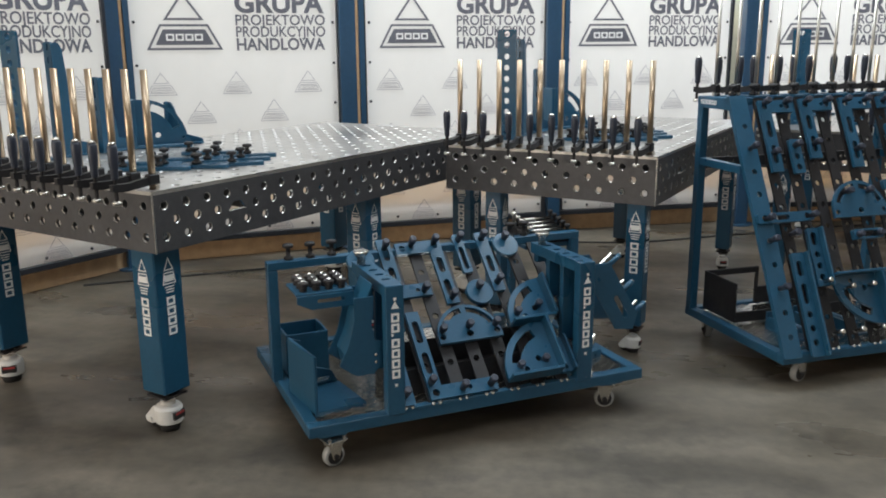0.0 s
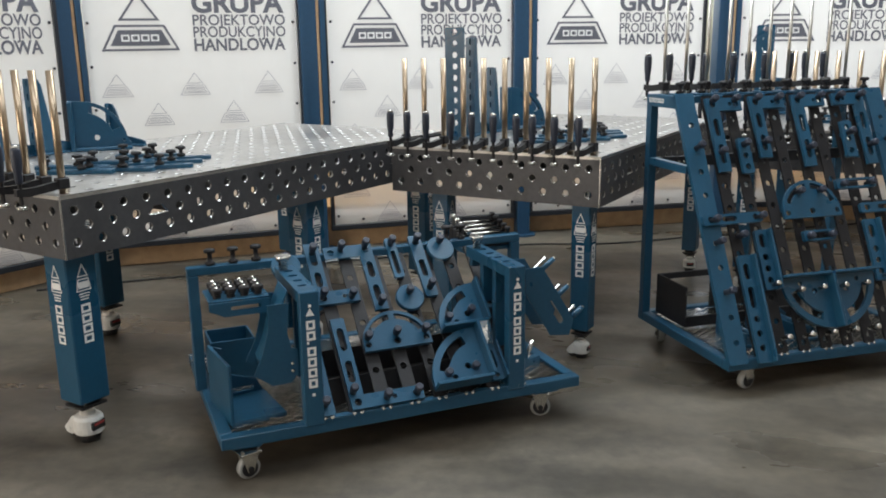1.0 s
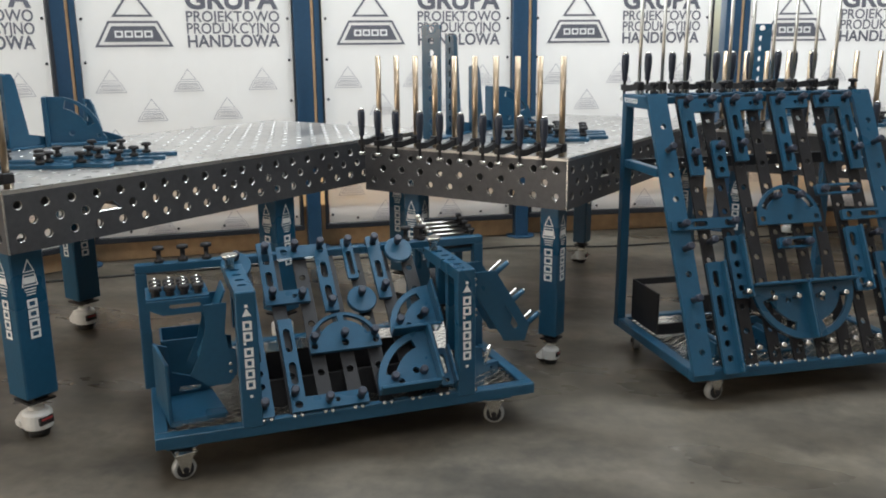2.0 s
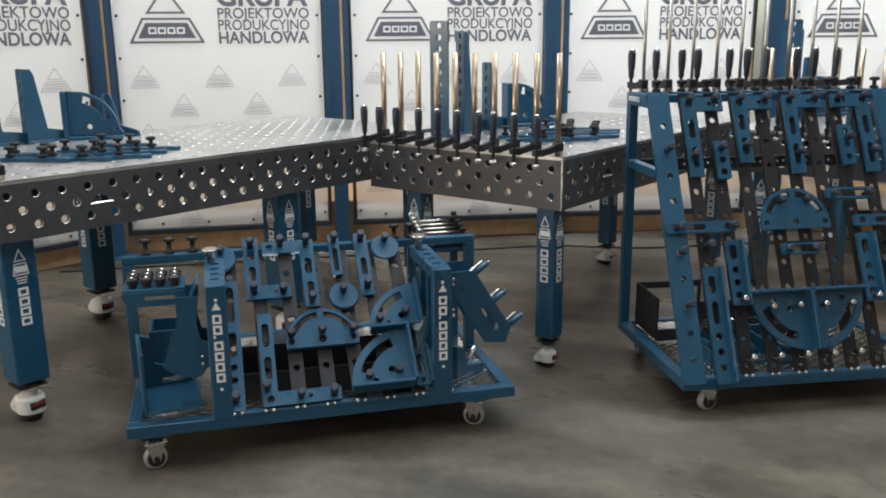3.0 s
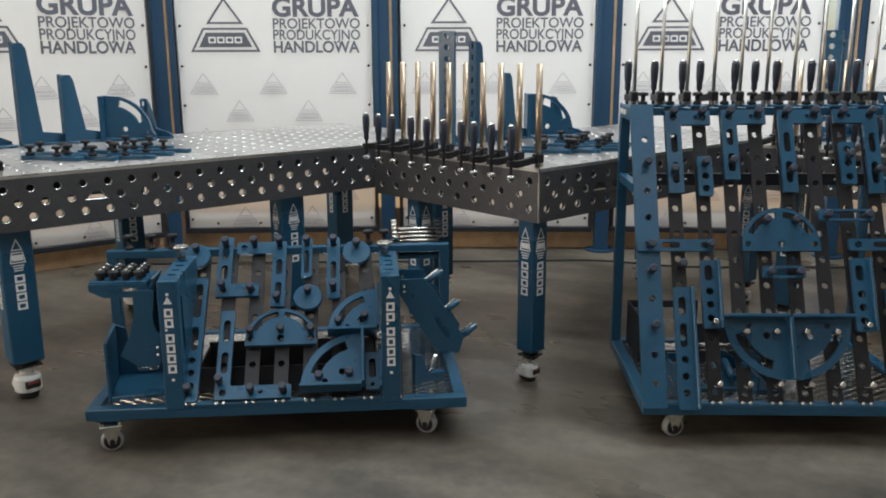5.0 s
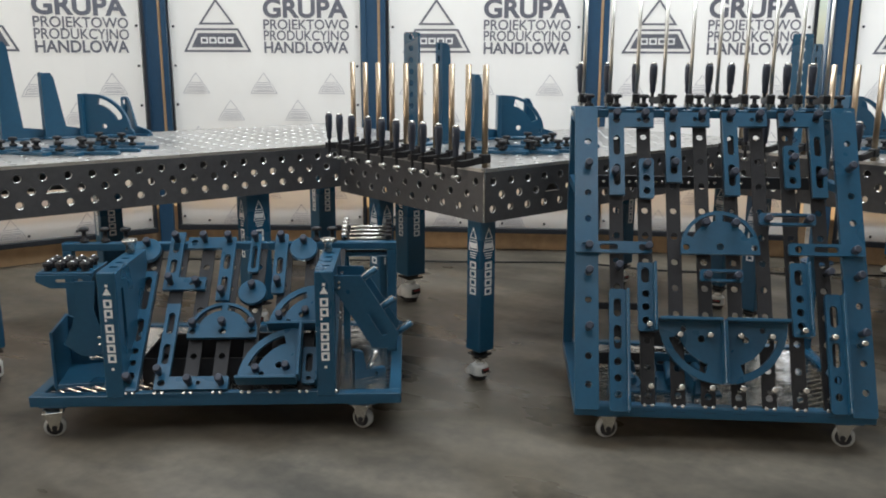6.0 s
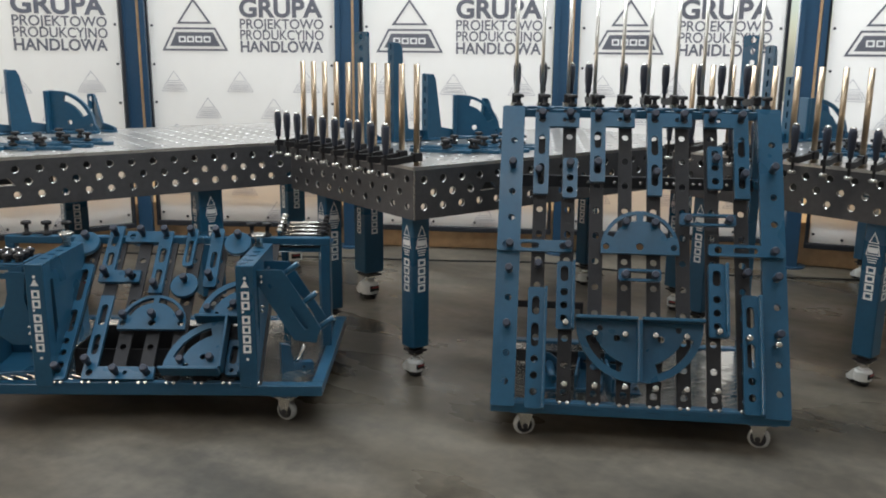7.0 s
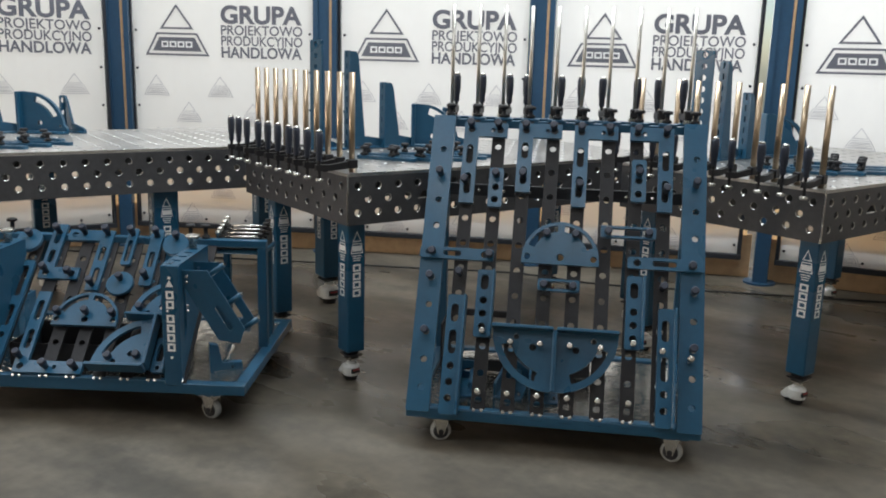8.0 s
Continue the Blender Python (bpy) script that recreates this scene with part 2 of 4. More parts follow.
def resample(corners):
    """Sixteen points round a quadrilateral that begins at its lower left corner."""
    pts = []
    for k in range(4):
        a, b = corners[k], corners[(k + 1) % 4]
        pts += [(a[0] + (b[0] - a[0]) * j / 4, a[1] + (b[1] - a[1]) * j / 4) for j in range(4)]
    return pts


def raw(name, vs, fs, mat, rim=None, face=(0, 0, 1)):
    me = bpy.data.meshes.new(name)
    me.from_pydata([tuple(v) for v in vs], [], fs)
    bm = bmesh.new()
    bm.from_mesh(me)
    bmesh.ops.remove_doubles(bm, verts=bm.verts, dist=0.00005)
    bm.to_mesh(me)
    bm.free()
    me.materials.append(mat)
    if rim is not None:
        me.materials.append(rim)
        zs = [abs(p.normal.dot(Vector(face))) for p in me.polygons]
        me.polygons.foreach_set("material_index", [1 if 0.3 < z < 0.95 else 0 for z in zs])
    me.update()
    return me


def text_mesh(words, height, mat, bold=0.0, width=None):
    c = bpy.data.curves.new("words", "FONT")
    c.body, c.size, c.align_x, c.offset, c.extrude = words, height / 0.70, "LEFT", bold, 0.0006
    ob = bpy.data.objects.new("words", c)
    scene.collection.objects.link(ob)
    bpy.context.view_layer.update()
    me = bpy.data.meshes.new_from_object(ob.evaluated_get(bpy.context.evaluated_depsgraph_get()))
    bpy.data.objects.remove(ob)
    xs = [v.co.x for v in me.vertices]
    k = (width / (max(xs) - min(xs))) if width else 1
    me.transform(Matrix.Translation((-min(xs) * k, 0, 0)) @ Matrix.Diagonal((k, 1, 1, 1)))
    me.materials.clear()
    me.materials.append(mat)
    return me


# ---- the hall ----
X0, X1, Y0, Y1, HIGH = -6.2, 8.5, -5.5, 9.2, 5.5
bm = B(); box(bm, X0, X1, Y0, Y1, -0.2, 0.0)
single("floor", bm, CONCRETE, Matrix(), "worn grey-brown concrete hall floor", "floor", kind="structure")
# walls and roof are out of view, added to enclose and bounce light
for nm, b in (("wall_north", (X0, X1, Y1, Y1 + 0.2)), ("wall_south", (X0, X1, Y0 - 0.2, Y0)), ("wall_west", (X0 - 0.2, X0, Y0, Y1)), ("wall_east", (X1, X1 + 0.2, Y0, Y1))):
    bm = B()
    # opening added beside the rear-left fill lamp
    if nm == "wall_west":
        box(bm, b[0], b[1], b[2], -3.2, 0, HIGH); box(bm, b[0], b[1], 0.2, b[3], 0, HIGH); box(bm, b[0], b[1], -3.2, 0.2, 3.6, HIGH)
    elif nm == "wall_north":
        box(bm, b[0], b[1], b[2], b[3], 0, 1.0); box(bm, b[0], b[1], b[2], b[3], 4.0, HIGH)
        for a, c in ((X0, -4.6), (-0.2, 0.2), (5.0, X1)):
            box(bm, a, c, b[2], b[3], 1.0, 4.0)
    else:
        box(bm, *b, 0, HIGH)
    single(nm, bm, PLASTER, Matrix(), "plain plastered hall wall, unseen and added to close the hall", "wall", kind="structure")
# unseen roof, its two openings placed above the added overhead lamps
bm = B()
ys = [Y0, -0.65, 0.85, 4.25, 5.75, Y1]
for k in range(0, 5, 2):
    box(bm, X0, X1, ys[k], ys[k + 1], HIGH, HIGH + 0.15)
for k in (1, 3):
    for a, b in ((X0, -3.2), (5.2, X1)):
        box(bm, a, b, ys[k], ys[k + 1], HIGH, HIGH + 0.15)
single("ceiling", bm, ROOF, Matrix(), "unseen pale sheet roof added with openings over the fill lamps", "ceiling", kind="structure")


# ---- banner wall ----
def quad_ring(bm, outer, inner, z0, z1):
    vs = [[bm.verts.new((x, y, z)) for x, y in loop] for loop, z in ((outer, z0), (inner, z0), (outer, z1), (inner, z1))]
    n = len(outer)
    for k in range(n):
        j = (k + 1) % n
        bm.faces.new((vs[2][k], vs[2][j], vs[3][j], vs[3][k]))
        bm.faces.new((vs[0][k], vs[0][j], vs[2][j], vs[2][k]))
        bm.faces.new((vs[1][k], vs[1][j], vs[3][j], vs[3][k]))


def shrink(loop, d):
    """A convex loop moved inwards by d."""
    n, out = len(loop), []
    for k in range(n):
        a, b, c = Vector(loop[k - 1]), Vector(loop[k]), Vector(loop[(k + 1) % n])
        u, v = (b - a).normalized(), (c - b).normalized()
        s = 1 / max(0.2, 1 + u.dot(v))
        nu, nv = Vector((-u.y, u.x)), Vector((-v.y, v.x))
        out.append(tuple(b + (nu + nv) * d * s))
    return out


def logo(scale, line, fill, z, letters):
    """A triangle over a trapezium; letters are plain blocks."""
    bm, blocks = B(), B()
    tri = [(-0.125, 0.185), (0.125, 0.185), (0, 0.36)]
    trap = [(-0.236, 0), (0.236, 0), (0.150, 0.16), (-0.150, 0.16)]
    inner = [(-0.180, 0.032), (0.180, 0.032), (0.130, 0.128), (-0.130, 0.128)]
    sc = lambda loop: [(x * scale, y * scale) for x, y in loop]
    quad_ring(bm, sc(tri), shrink(sc(tri), line), z, z + 0.001)
    quad_ring(bm, sc(trap), shrink(sc(trap), line), z, z + 0.001)
    if fill:
        plate(bm, sc(inner), (), 0.001, None, z)
    else:
        quad_ring(bm, sc(inner), shrink(sc(inner), line), z, z + 0.001)
        for k in range(3):
            box(bm, -0.13 * scale, 0.13 * scale, (0.05 + 0.025 * k) * scale, (0.058 + 0.025 * k) * scale, z, z + 0.001)
    if letters:
        for k in range(4):
            x = (-0.114 + 0.059 * k) * scale
            loop = [(x, 0.058 * scale), (x + 0.050 * scale, 0.058 * scale), (x + 0.050 * scale, 0.101 * scale), (x, 0.101 * scale)]
            quad_ring(blocks, loop, shrink(loop, 0.0105 * scale), z + 0.002, z + 0.003)
    return bm, blocks


WIDE, TALL = 1.315, 3.1
bm, blk = logo(1.0, 0.0135, True, 0.002, True)
LOGO_MESH, LOGO_BLOCKS = mesh_of("logo", bm, INK), mesh_of("logo_blocks", blk, WHITE_PRINT)
bm, blk = logo(0.40, 0.0036, False, 0.002, False)
blk.free()
SMALL_LOGO = mesh_of("small_logo", bm, INK_PALE)
LINES = [(text_mesh("GRUPA", 0.118, INK, 0.0058, 0.585), 1.634), (text_mesh("PROJEKTOWO", 0.066, INK, 0.0013, 0.590), 1.552),
         (text_mesh("PRODUKCYJNO", 0.066, INK, 0.0013, 0.590), 1.478), (text_mesh("HANDLOWA", 0.075, INK, 0.0026, 0.585), 1.393)]
bm = B(); lathe(bm, [(0.0095, 0), (0.0095, 0.004), (0.006, 0.009), (0.002, 0.010)], 10)
BOLT_MESH = mesh_of("bolt", bm, RAIL, True)


def sheet_mesh(wide):
    """Stretched cloth with faint waves."""
    bm = B()
    nx, ny = 14, 26
    g = [[bm.verts.new((wide * i / nx, 0.175 + (TALL - 0.175) * j / ny, 0.004 * noise.noise(Vector((i * 0.55, j * 0.5, wide))))) for i in range(nx + 1)] for j in range(ny + 1)]
    for j in range(ny):
        for i in range(nx):
            bm.faces.new((g[j][i], g[j][i + 1], g[j + 1][i + 1], g[j + 1][i]))
    return bm


def banner_panel(x, y, deg, wide=WIDE, printed=True):
    m = pose(x, y, 0, 90, 0, deg)
    t = thing("banner_panel", m, "white banner with dark printed triangle emblem in a dark frame", "banner", "banners of the wall")
    part("sheet", sheet_mesh(wide), SHEET, t)
    for nm, b in (("rail", (-0.03, wide + 0.03, 0.135, 0.172)), ("rail", (-0.03, wide + 0.03, TALL, TALL + 0.04)), ("stile", (-0.028, -0.004, 0.172, TALL)), ("stile", (wide + 0.004, wide + 0.028, 0.172, TALL))):
        bm = B(); box(bm, *b, -0.03, 0.016, None, 0.003); part(nm, bm, RAIL, t)
    bm = B(); box(bm, -0.1, wide + 0.1, 0.0, 0.30, -0.11, -0.07, None, 0.003); part("backing_board", bm, PLY, t, "bare plywood board standing behind the banner")
    # hidden tan sheet, added only to tint the light through the cloth
    bm = B(); box(bm, -0.06, wide + 0.06, 0.30, 0.80, -0.035, -0.034); part("lining", bm, LIGHT_FILTER, t, "unseen thin tan sheet added to dim and warm light through the banner foot")
    if printed:
        lg = part("emblem", LOGO_MESH, INK, t, "", False, pose(0.325, 1.397, 0.006))
        part("emblem_letters", LOGO_BLOCKS, WHITE_PRINT, lg)
        for me, z in LINES:
            part("lettering", me, INK, t, "", False, pose(0.650, z, 0.0085))
        for r in range(6):
            for c in range(3):
                xx = 0.16 + 0.475 * c + (0.237 if r % 2 else 0)
                if xx < wide - 0.08:
                    part("small_emblem", SMALL_LOGO, INK_PALE, t, "", False, pose(xx, 1.113 - 0.186 * r, 0.006))
    for k in range(6):
        for xx in (0.022, wide - 0.022):
            part("bolt", BOLT_MESH, RAIL, t, "", False, pose(xx, 1.570 - 0.267 * k, 0.004))
    for k in range(4):
        part("bolt", BOLT_MESH, RAIL, t, "", False, pose(0.2 + 0.3 * k, 0.205, 0.004))
    return t


for x, y, deg in ((-3.52, 2.90, 62), (-2.87, 4.14, 62), (-2.165, 5.495, 27.5), (-0.81, 6.19, 23.3), (0.56, 6.80, 19.5), (2.08, 7.24, 9.0), (3.55, 7.46, 6.0)):
    banner_panel(x, y, deg)


def wall_post(x, y, deg):
    m = pose(x, y, 0, 0, 0, deg)
    t = thing("wall_post", m, "dark blue steel post on a foot plate between the banners", "post", "posts of the banner wall")
    bm = B()
    plate(bm, [(-0.085, -0.045), (-0.05, -0.045), (-0.05, -0.032), (0.028, -0.032), (0.028, -0.022), (0.05, -0.022), (0.05, -0.045), (0.085, -0.045), (0.085, 0.07), (-0.085, 0.07)], (), 2.50, None, 0.70)
    part("cover", bm, BLUE_WALL, t)
    bm = B(); box(bm, -0.048, 0.048, -0.028, 0.066, 0.010, 0.702, None, 0.004); part("shaft", bm, BLUE_WALL, t)
    bm = B(); box(bm, 0.030, 0.047, -0.030, -0.0225, 0.705, 3.18); part("cover_strip", bm, PLY, t, "tan wooden cover strip")
    bm = B(); plate(bm, circle(0, 0.02, 0.105, 28), [circle(0.078 * c, 0.02 + 0.078 * d, 0.008, 8) for c, d in ((1, 0), (0, 1), (-1, 0), (0, -1))], 0.012); part("foot_plate", bm, BLUE_WALL, t)
    return t


for x, y, deg in ((-2.225, 5.405, 40), (-0.905, 6.135, 25), (0.487, 6.74, 21), (1.975, 7.20, 14), (3.48, 7.44, 8), (-2.89, 4.06, 62)):
    wall_post(x, y, deg)


# ---- casters ----
def caster_mesh_set(r, white):
    """Meshes of a swivel caster with its wheel on the floor: bracket, wheel, tyre, plate."""
    h = 0.145 if white else 0.105
    br, wh, ty, pl = B(), B(), B(), B()
    if white:
        lathe(br, [(0.050, 0.032), (0.053, 0.036), (0.053, 0.088), (0.047, 0.098), (0.028, 0.104), (0.028, 0.118)], 22)
        for y in (-0.030, 0.024):
            plate(br, [(-0.085, 0.030), (-0.060, 0.022), (-0.030, 0.034), (-0.030, 0.096), (-0.048, 0.096), (-0.090, 0.048)], (), 0.006, pose(0, y + 0.006, 0, 90, 0, 0))
        cyl(br, (-0.068, -0.034, 0.042), (-0.068, 0.034, 0.042), 0.010, None, 10)
    else:
        for y in (-0.022, 0.018):
            plate(br, [(-0.03, h - 0.012), (0.03, h - 0.012), (0.012, r - 0.01), (-0.012, r - 0.01)], (), 0.004, pose(0, y + 0.004, 0, 90, 0, 0))
        cyl(br, (0, 0, h - 0.022), (0, 0, h - 0.006), 0.028, None, 14)
    ox = -0.055 if white else 0.0
    if white:
        r = 0.033
        cyl(ty, (0, 0, 0.0), (0, 0, 0.033), 0.036, 0.044, 20)
    cyl(wh, (ox, -0.016, r), (ox, 0.016, r), r * 0.72, None, 18)
    cyl(wh, (ox, -0.026, r), (ox, 0.026, r), 0.010, None, 8)
    ring = [(r * 0.70, -0.014), (r * 0.93, -0.014), (r, -0.008), (r, 0.008), (r * 0.93, 0.014), (r * 0.70, 0.014)]
    lathe(ty, ring, 20, pose(ox, 0, r, 90, 0, 0))
    box(pl, -0.038, 0.038, -0.038, 0.038, h - 0.006, h, None, 0.001)
    for a in (-0.029, 0.029):
        for b in (-0.029, 0.029):
            cyl(pl, (a, b, h - 0.012), (a, b, h + 0.012), 0.006, None, 6)
    return (mesh_of("bracket", br, WHITE_PAINT if white else CHROME), mesh_of("wheel", wh, RUBBER if white else BLACK, True),
            mesh_of("tyre", ty, RUBBER if white else CLEAR, True), mesh_of("top_plate", pl, CHROME))


TABLE_CASTER, CART_CASTER = caster_mesh_set(0.037, True), caster_mesh_set(0.040, False)
bm = B(); box(bm, 0.034, 0.0552, -0.026, 0.026, 0.066, 0.080, None, 0.003)
PEDAL = mesh_of("brake_pedal", bm, RED)
bm = B(); box(bm, 0.034, 0.0546, -0.030, 0.030, 0.050, 0.082, None, 0.003)
SLOT = mesh_of("adjuster_wheel", bm, RUBBER)


def caster(parent, m, kind):
    white = kind is TABLE_CASTER
    c = part("caster", kind[0], None, parent, "white levelling caster with brake" if white else "", False, m)
    for nm, me in zip(("wheel", "tyre", "top_plate"), kind[1:]):
        part(nm, me, None, c)
    if white:
        part("brake_pedal", PEDAL, None, c, "red brake pedal")
        part("adjuster_wheel", SLOT, None, c, "black adjuster in the housing")
    return c


# ---- welding tables ----
TOP = 0.940


def perforated_top(nx, ny, py):
    vs, fs = [], []
    o, ax, ay, up = Vector((0, 0, TOP)), Vector((1, 0, 0)), Vector((0, 1, 0)), Vector((0, 0, 1))
    for i in range(nx):
        for j in range(ny):
            holed_cell(vs, fs, o, ax, ay, 0.1 * i, 0.1 * i + 0.1, py * j, py * (j + 1), round_loop(0.1 * i + 0.05, py * (j + 0.5), 0.014), up, 0.015)
    b = len(vs)
    x, y = nx * 0.1, ny * py
    vs += [Vector(p) for p in ((0, 0, TOP), (x, 0, TOP), (x, y, TOP), (0, y, TOP), (0, 0, TOP - 0.013), (x, 0, TOP - 0.013), (x, y, TOP - 0.013), (0, y, TOP - 0.013))]
    fs += [(b, b + 4, b + 5, b + 1), (b + 1, b + 5, b + 6, b + 2), (b + 2, b + 6, b + 7, b + 3), (b + 3, b + 7, b + 4, b)]
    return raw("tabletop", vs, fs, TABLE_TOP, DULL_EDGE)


def perforated_side(n, mark, p=0.1):
    """A side panel in x and z, facing -y, n decimetres long; mark: a trapezium cut in its middle row."""
    vs, fs = [], []
    o, ax, ay, out = Vector((0, 0, TOP - 0.220)), Vector((1, 0, 0)), Vector((0, 0, 1)), Vector((0, -1, 0))
    length, h = n * p, p / 2
    rows = ((0.0, 0.080, 0.053, 0.0), (0.080, 0.136, 0.110, 0.05), (0.136, 0.207, 0.166, 0.0))
    for y0, y1, cy, shift in rows:
        cells = [(p * k, p * k + p) for k in range(n)] if not shift else [(0.0, h)] + [(h + p * k, h + p + p * k) for k in range(n - 1)] + [(length - h, length)]
        for k, (a, b) in enumerate(cells):
            if shift and k in (0, len(cells) - 1):
                c = len(vs)
                ring = [(a, y0), ((a + b) / 2, y0), (b, y0)] + ([(b, y0 + (y1 - y0) * q / 4) for q in (1, 2, 3)] if k == 0 else []) + [(b, y1), ((a + b) / 2, y1), (a, y1)] + ([(a, y1 - (y1 - y0) * q / 4) for q in (1, 2, 3)] if k else [])
                vs += [o + ax * x + ay * y for x, y in ring]
                fs.append(tuple(range(c, c + len(ring))))
                continue
            c = (a + b) / 2
            loop = round_loop(c, cy, 0.014)
            if mark and shift and k == mark:
                loop = resample([(c - 0.040, cy - 0.012), (c + 0.040, cy - 0.012), (c + 0.016, cy + 0.016), (c - 0.016, cy + 0.016)])
            holed_cell(vs, fs, o, ax, ay, a, b, y0, y1, loop, out, 0.014)
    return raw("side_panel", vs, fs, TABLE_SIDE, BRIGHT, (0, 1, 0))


def leg_mark(half):
    """White emblem and four blocks that run up the leg, drawn in x and z facing -y."""
    bm = B()
    m = pose(0, -half - 0.0015, 0.585, 90, 0, 0)
    tmp = B()
    quad_ring(tmp, [(-0.022, 0.052), (0.022, 0.052), (0, 0.10)], shrink([(-0.022, 0.052), (0.022, 0.052), (0, 0.10)], 0.004), 0, 0.001)
    quad_ring(tmp, [(-0.030, 0.0), (0.030, 0.0), (0.022, 0.045), (-0.022, 0.045)], shrink([(-0.030, 0.0), (0.030, 0.0), (0.022, 0.045), (-0.022, 0.045)], 0.004), 0, 0.001)
    box(tmp, -0.021, 0.021, 0.010, 0.034, 0, 0.001)
    for k in range(3):
        box(tmp, -0.022 + 0.003 * k, 0.022 - 0.003 * k, -0.012 - 0.010 * k, -0.008 - 0.010 * k, 0, 0.001)
    for k in range(4):
        y = -0.080 - 0.0375 * k
        loop = [(-0.019, y), (0.019, y), (0.019, y + 0.0325), (-0.019, y + 0.0325)]
        quad_ring(tmp, loop, shrink(loop, 0.0082), 0, 0.001)
    merge(bm, tmp, m)
    return mesh_of("leg_mark", bm, WHITE_PRINT)


def leg_meshes(half):
    """A square tube, its narrower foot and the printed mark of one face."""
    tube, foot = B(), B()
    z = 0.165 if half > 0.05 else 0.138
    box(tube, -half, half, -half, half, z, TOP - 0.205, None, 0.005)
    box(foot, -half * 0.55, half * 0.55, -half * 0.55, half * 0.55, 0.145 * min(1, half / 0.062) - 0.002, z + 0.003, None, 0.003)
    box(foot, -half * 0.85, half * 0.85, -half * 0.85, half * 0.85, z - 0.024, z - 0.016, None, 0.001)
    return mesh_of("leg", tube, BLUE), mesh_of("leg_foot", foot, BLACK), leg_mark(half)


WIDE_LEG, SLIM_LEG = leg_meshes(0.062), leg_meshes(0.044)


def welding_table(x, y, deg, nx, ny, py, leg_wide, legs, label):
    t = thing("welding_table", pose(x, y, 0, 0, 0, deg), label, "welding table", "welding tables")
    lx, ly = nx * 0.1, ny * py
    part("tabletop", perforated_top(nx, ny, py), None, t, "perforated worn steel table top, paled for its reflection of the wall")
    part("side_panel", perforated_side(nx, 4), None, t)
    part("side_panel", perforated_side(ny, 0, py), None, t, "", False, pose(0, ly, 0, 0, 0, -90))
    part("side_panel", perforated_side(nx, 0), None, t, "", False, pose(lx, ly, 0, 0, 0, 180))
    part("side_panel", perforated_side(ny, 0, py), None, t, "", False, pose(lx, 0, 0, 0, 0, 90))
    for nm, b in (("edge_strip", (0, lx, -0.0015, 0.004)), ("edge_strip", (0, lx, ly - 0.004, ly + 0.0015))):
        bm = B(); box(bm, *b, TOP - 0.004, TOP + 0.0012); part(nm, bm, BRIGHT, t, "bright worn edge")
    bm = B(); box(bm, -0.0015, 0.004, -0.0015, 0.004, TOP - 0.220, TOP - 0.004); part("corner_seam", bm, BRIGHT, t, "bright worn corner seam")
    for k in range(1, 4):
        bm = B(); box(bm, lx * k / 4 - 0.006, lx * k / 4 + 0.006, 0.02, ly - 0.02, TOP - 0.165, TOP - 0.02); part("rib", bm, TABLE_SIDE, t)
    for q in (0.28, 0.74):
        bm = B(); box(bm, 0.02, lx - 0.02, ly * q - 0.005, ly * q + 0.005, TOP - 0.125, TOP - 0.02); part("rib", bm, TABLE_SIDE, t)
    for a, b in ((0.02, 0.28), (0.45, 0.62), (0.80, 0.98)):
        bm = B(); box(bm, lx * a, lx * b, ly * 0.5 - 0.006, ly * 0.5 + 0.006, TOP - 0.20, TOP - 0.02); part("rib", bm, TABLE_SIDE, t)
    for lxp, lyp in legs:
        lg = part("leg", leg_wide[0], None, t, "", False, pose(lxp, lyp, 0))
        part("leg_foot", leg_wide[1], None, lg)
        for a in (0, 90, 180, 270):
            part("leg_mark", leg_wide[2], None, lg, "white emblem with plain blocks" if a == 0 else "", False, pose(0, 0, 0, 0, 0, a))["kind"] = "stuff"
        caster(lg, pose(0, 0, 0, 0, 0, -120 + 40 * math.sin(9 * lxp + 5 * lyp)) @ Matrix.Scale(1.0 if leg_wide is WIDE_LEG else 0.71, 4), TABLE_CASTER)
    return t


A_X, A_Y, A_DEG = -0.900, 2.990, 65.0
B_X, B_Y, B_DEG = 0.930, 4.060, 67.5
C_X, C_Y, C_DEG = 2.632, 5.000, 70.0
B_PITCH = 0.1065
welding_table(A_X, A_Y, A_DEG, 24, 12, 0.1, WIDE_LEG, [(0.085, 0.112), (0.06, 1.10), (1.337, 0.108), (0.905, 1.09), (2.27, 0.075), (2.26, 1.06)], "large black perforated welding table on six blue legs with casters")
welding_table(B_X, B_Y, B_DEG, 20, 10, B_PITCH, SLIM_LEG, [(0.075, 0.095), (0.07, 0.815), (1.84, 0.06), (1.83, 0.735)], "black perforated welding table on blue legs with white casters")
welding_table(C_X, C_Y, C_DEG, 20, 10, B_PITCH, SLIM_LEG, [(0.060, 0.055), (0.07, 0.90), (1.88, 0.08), (1.88, 0.90)], "black perforated welding table on blue legs with white casters")


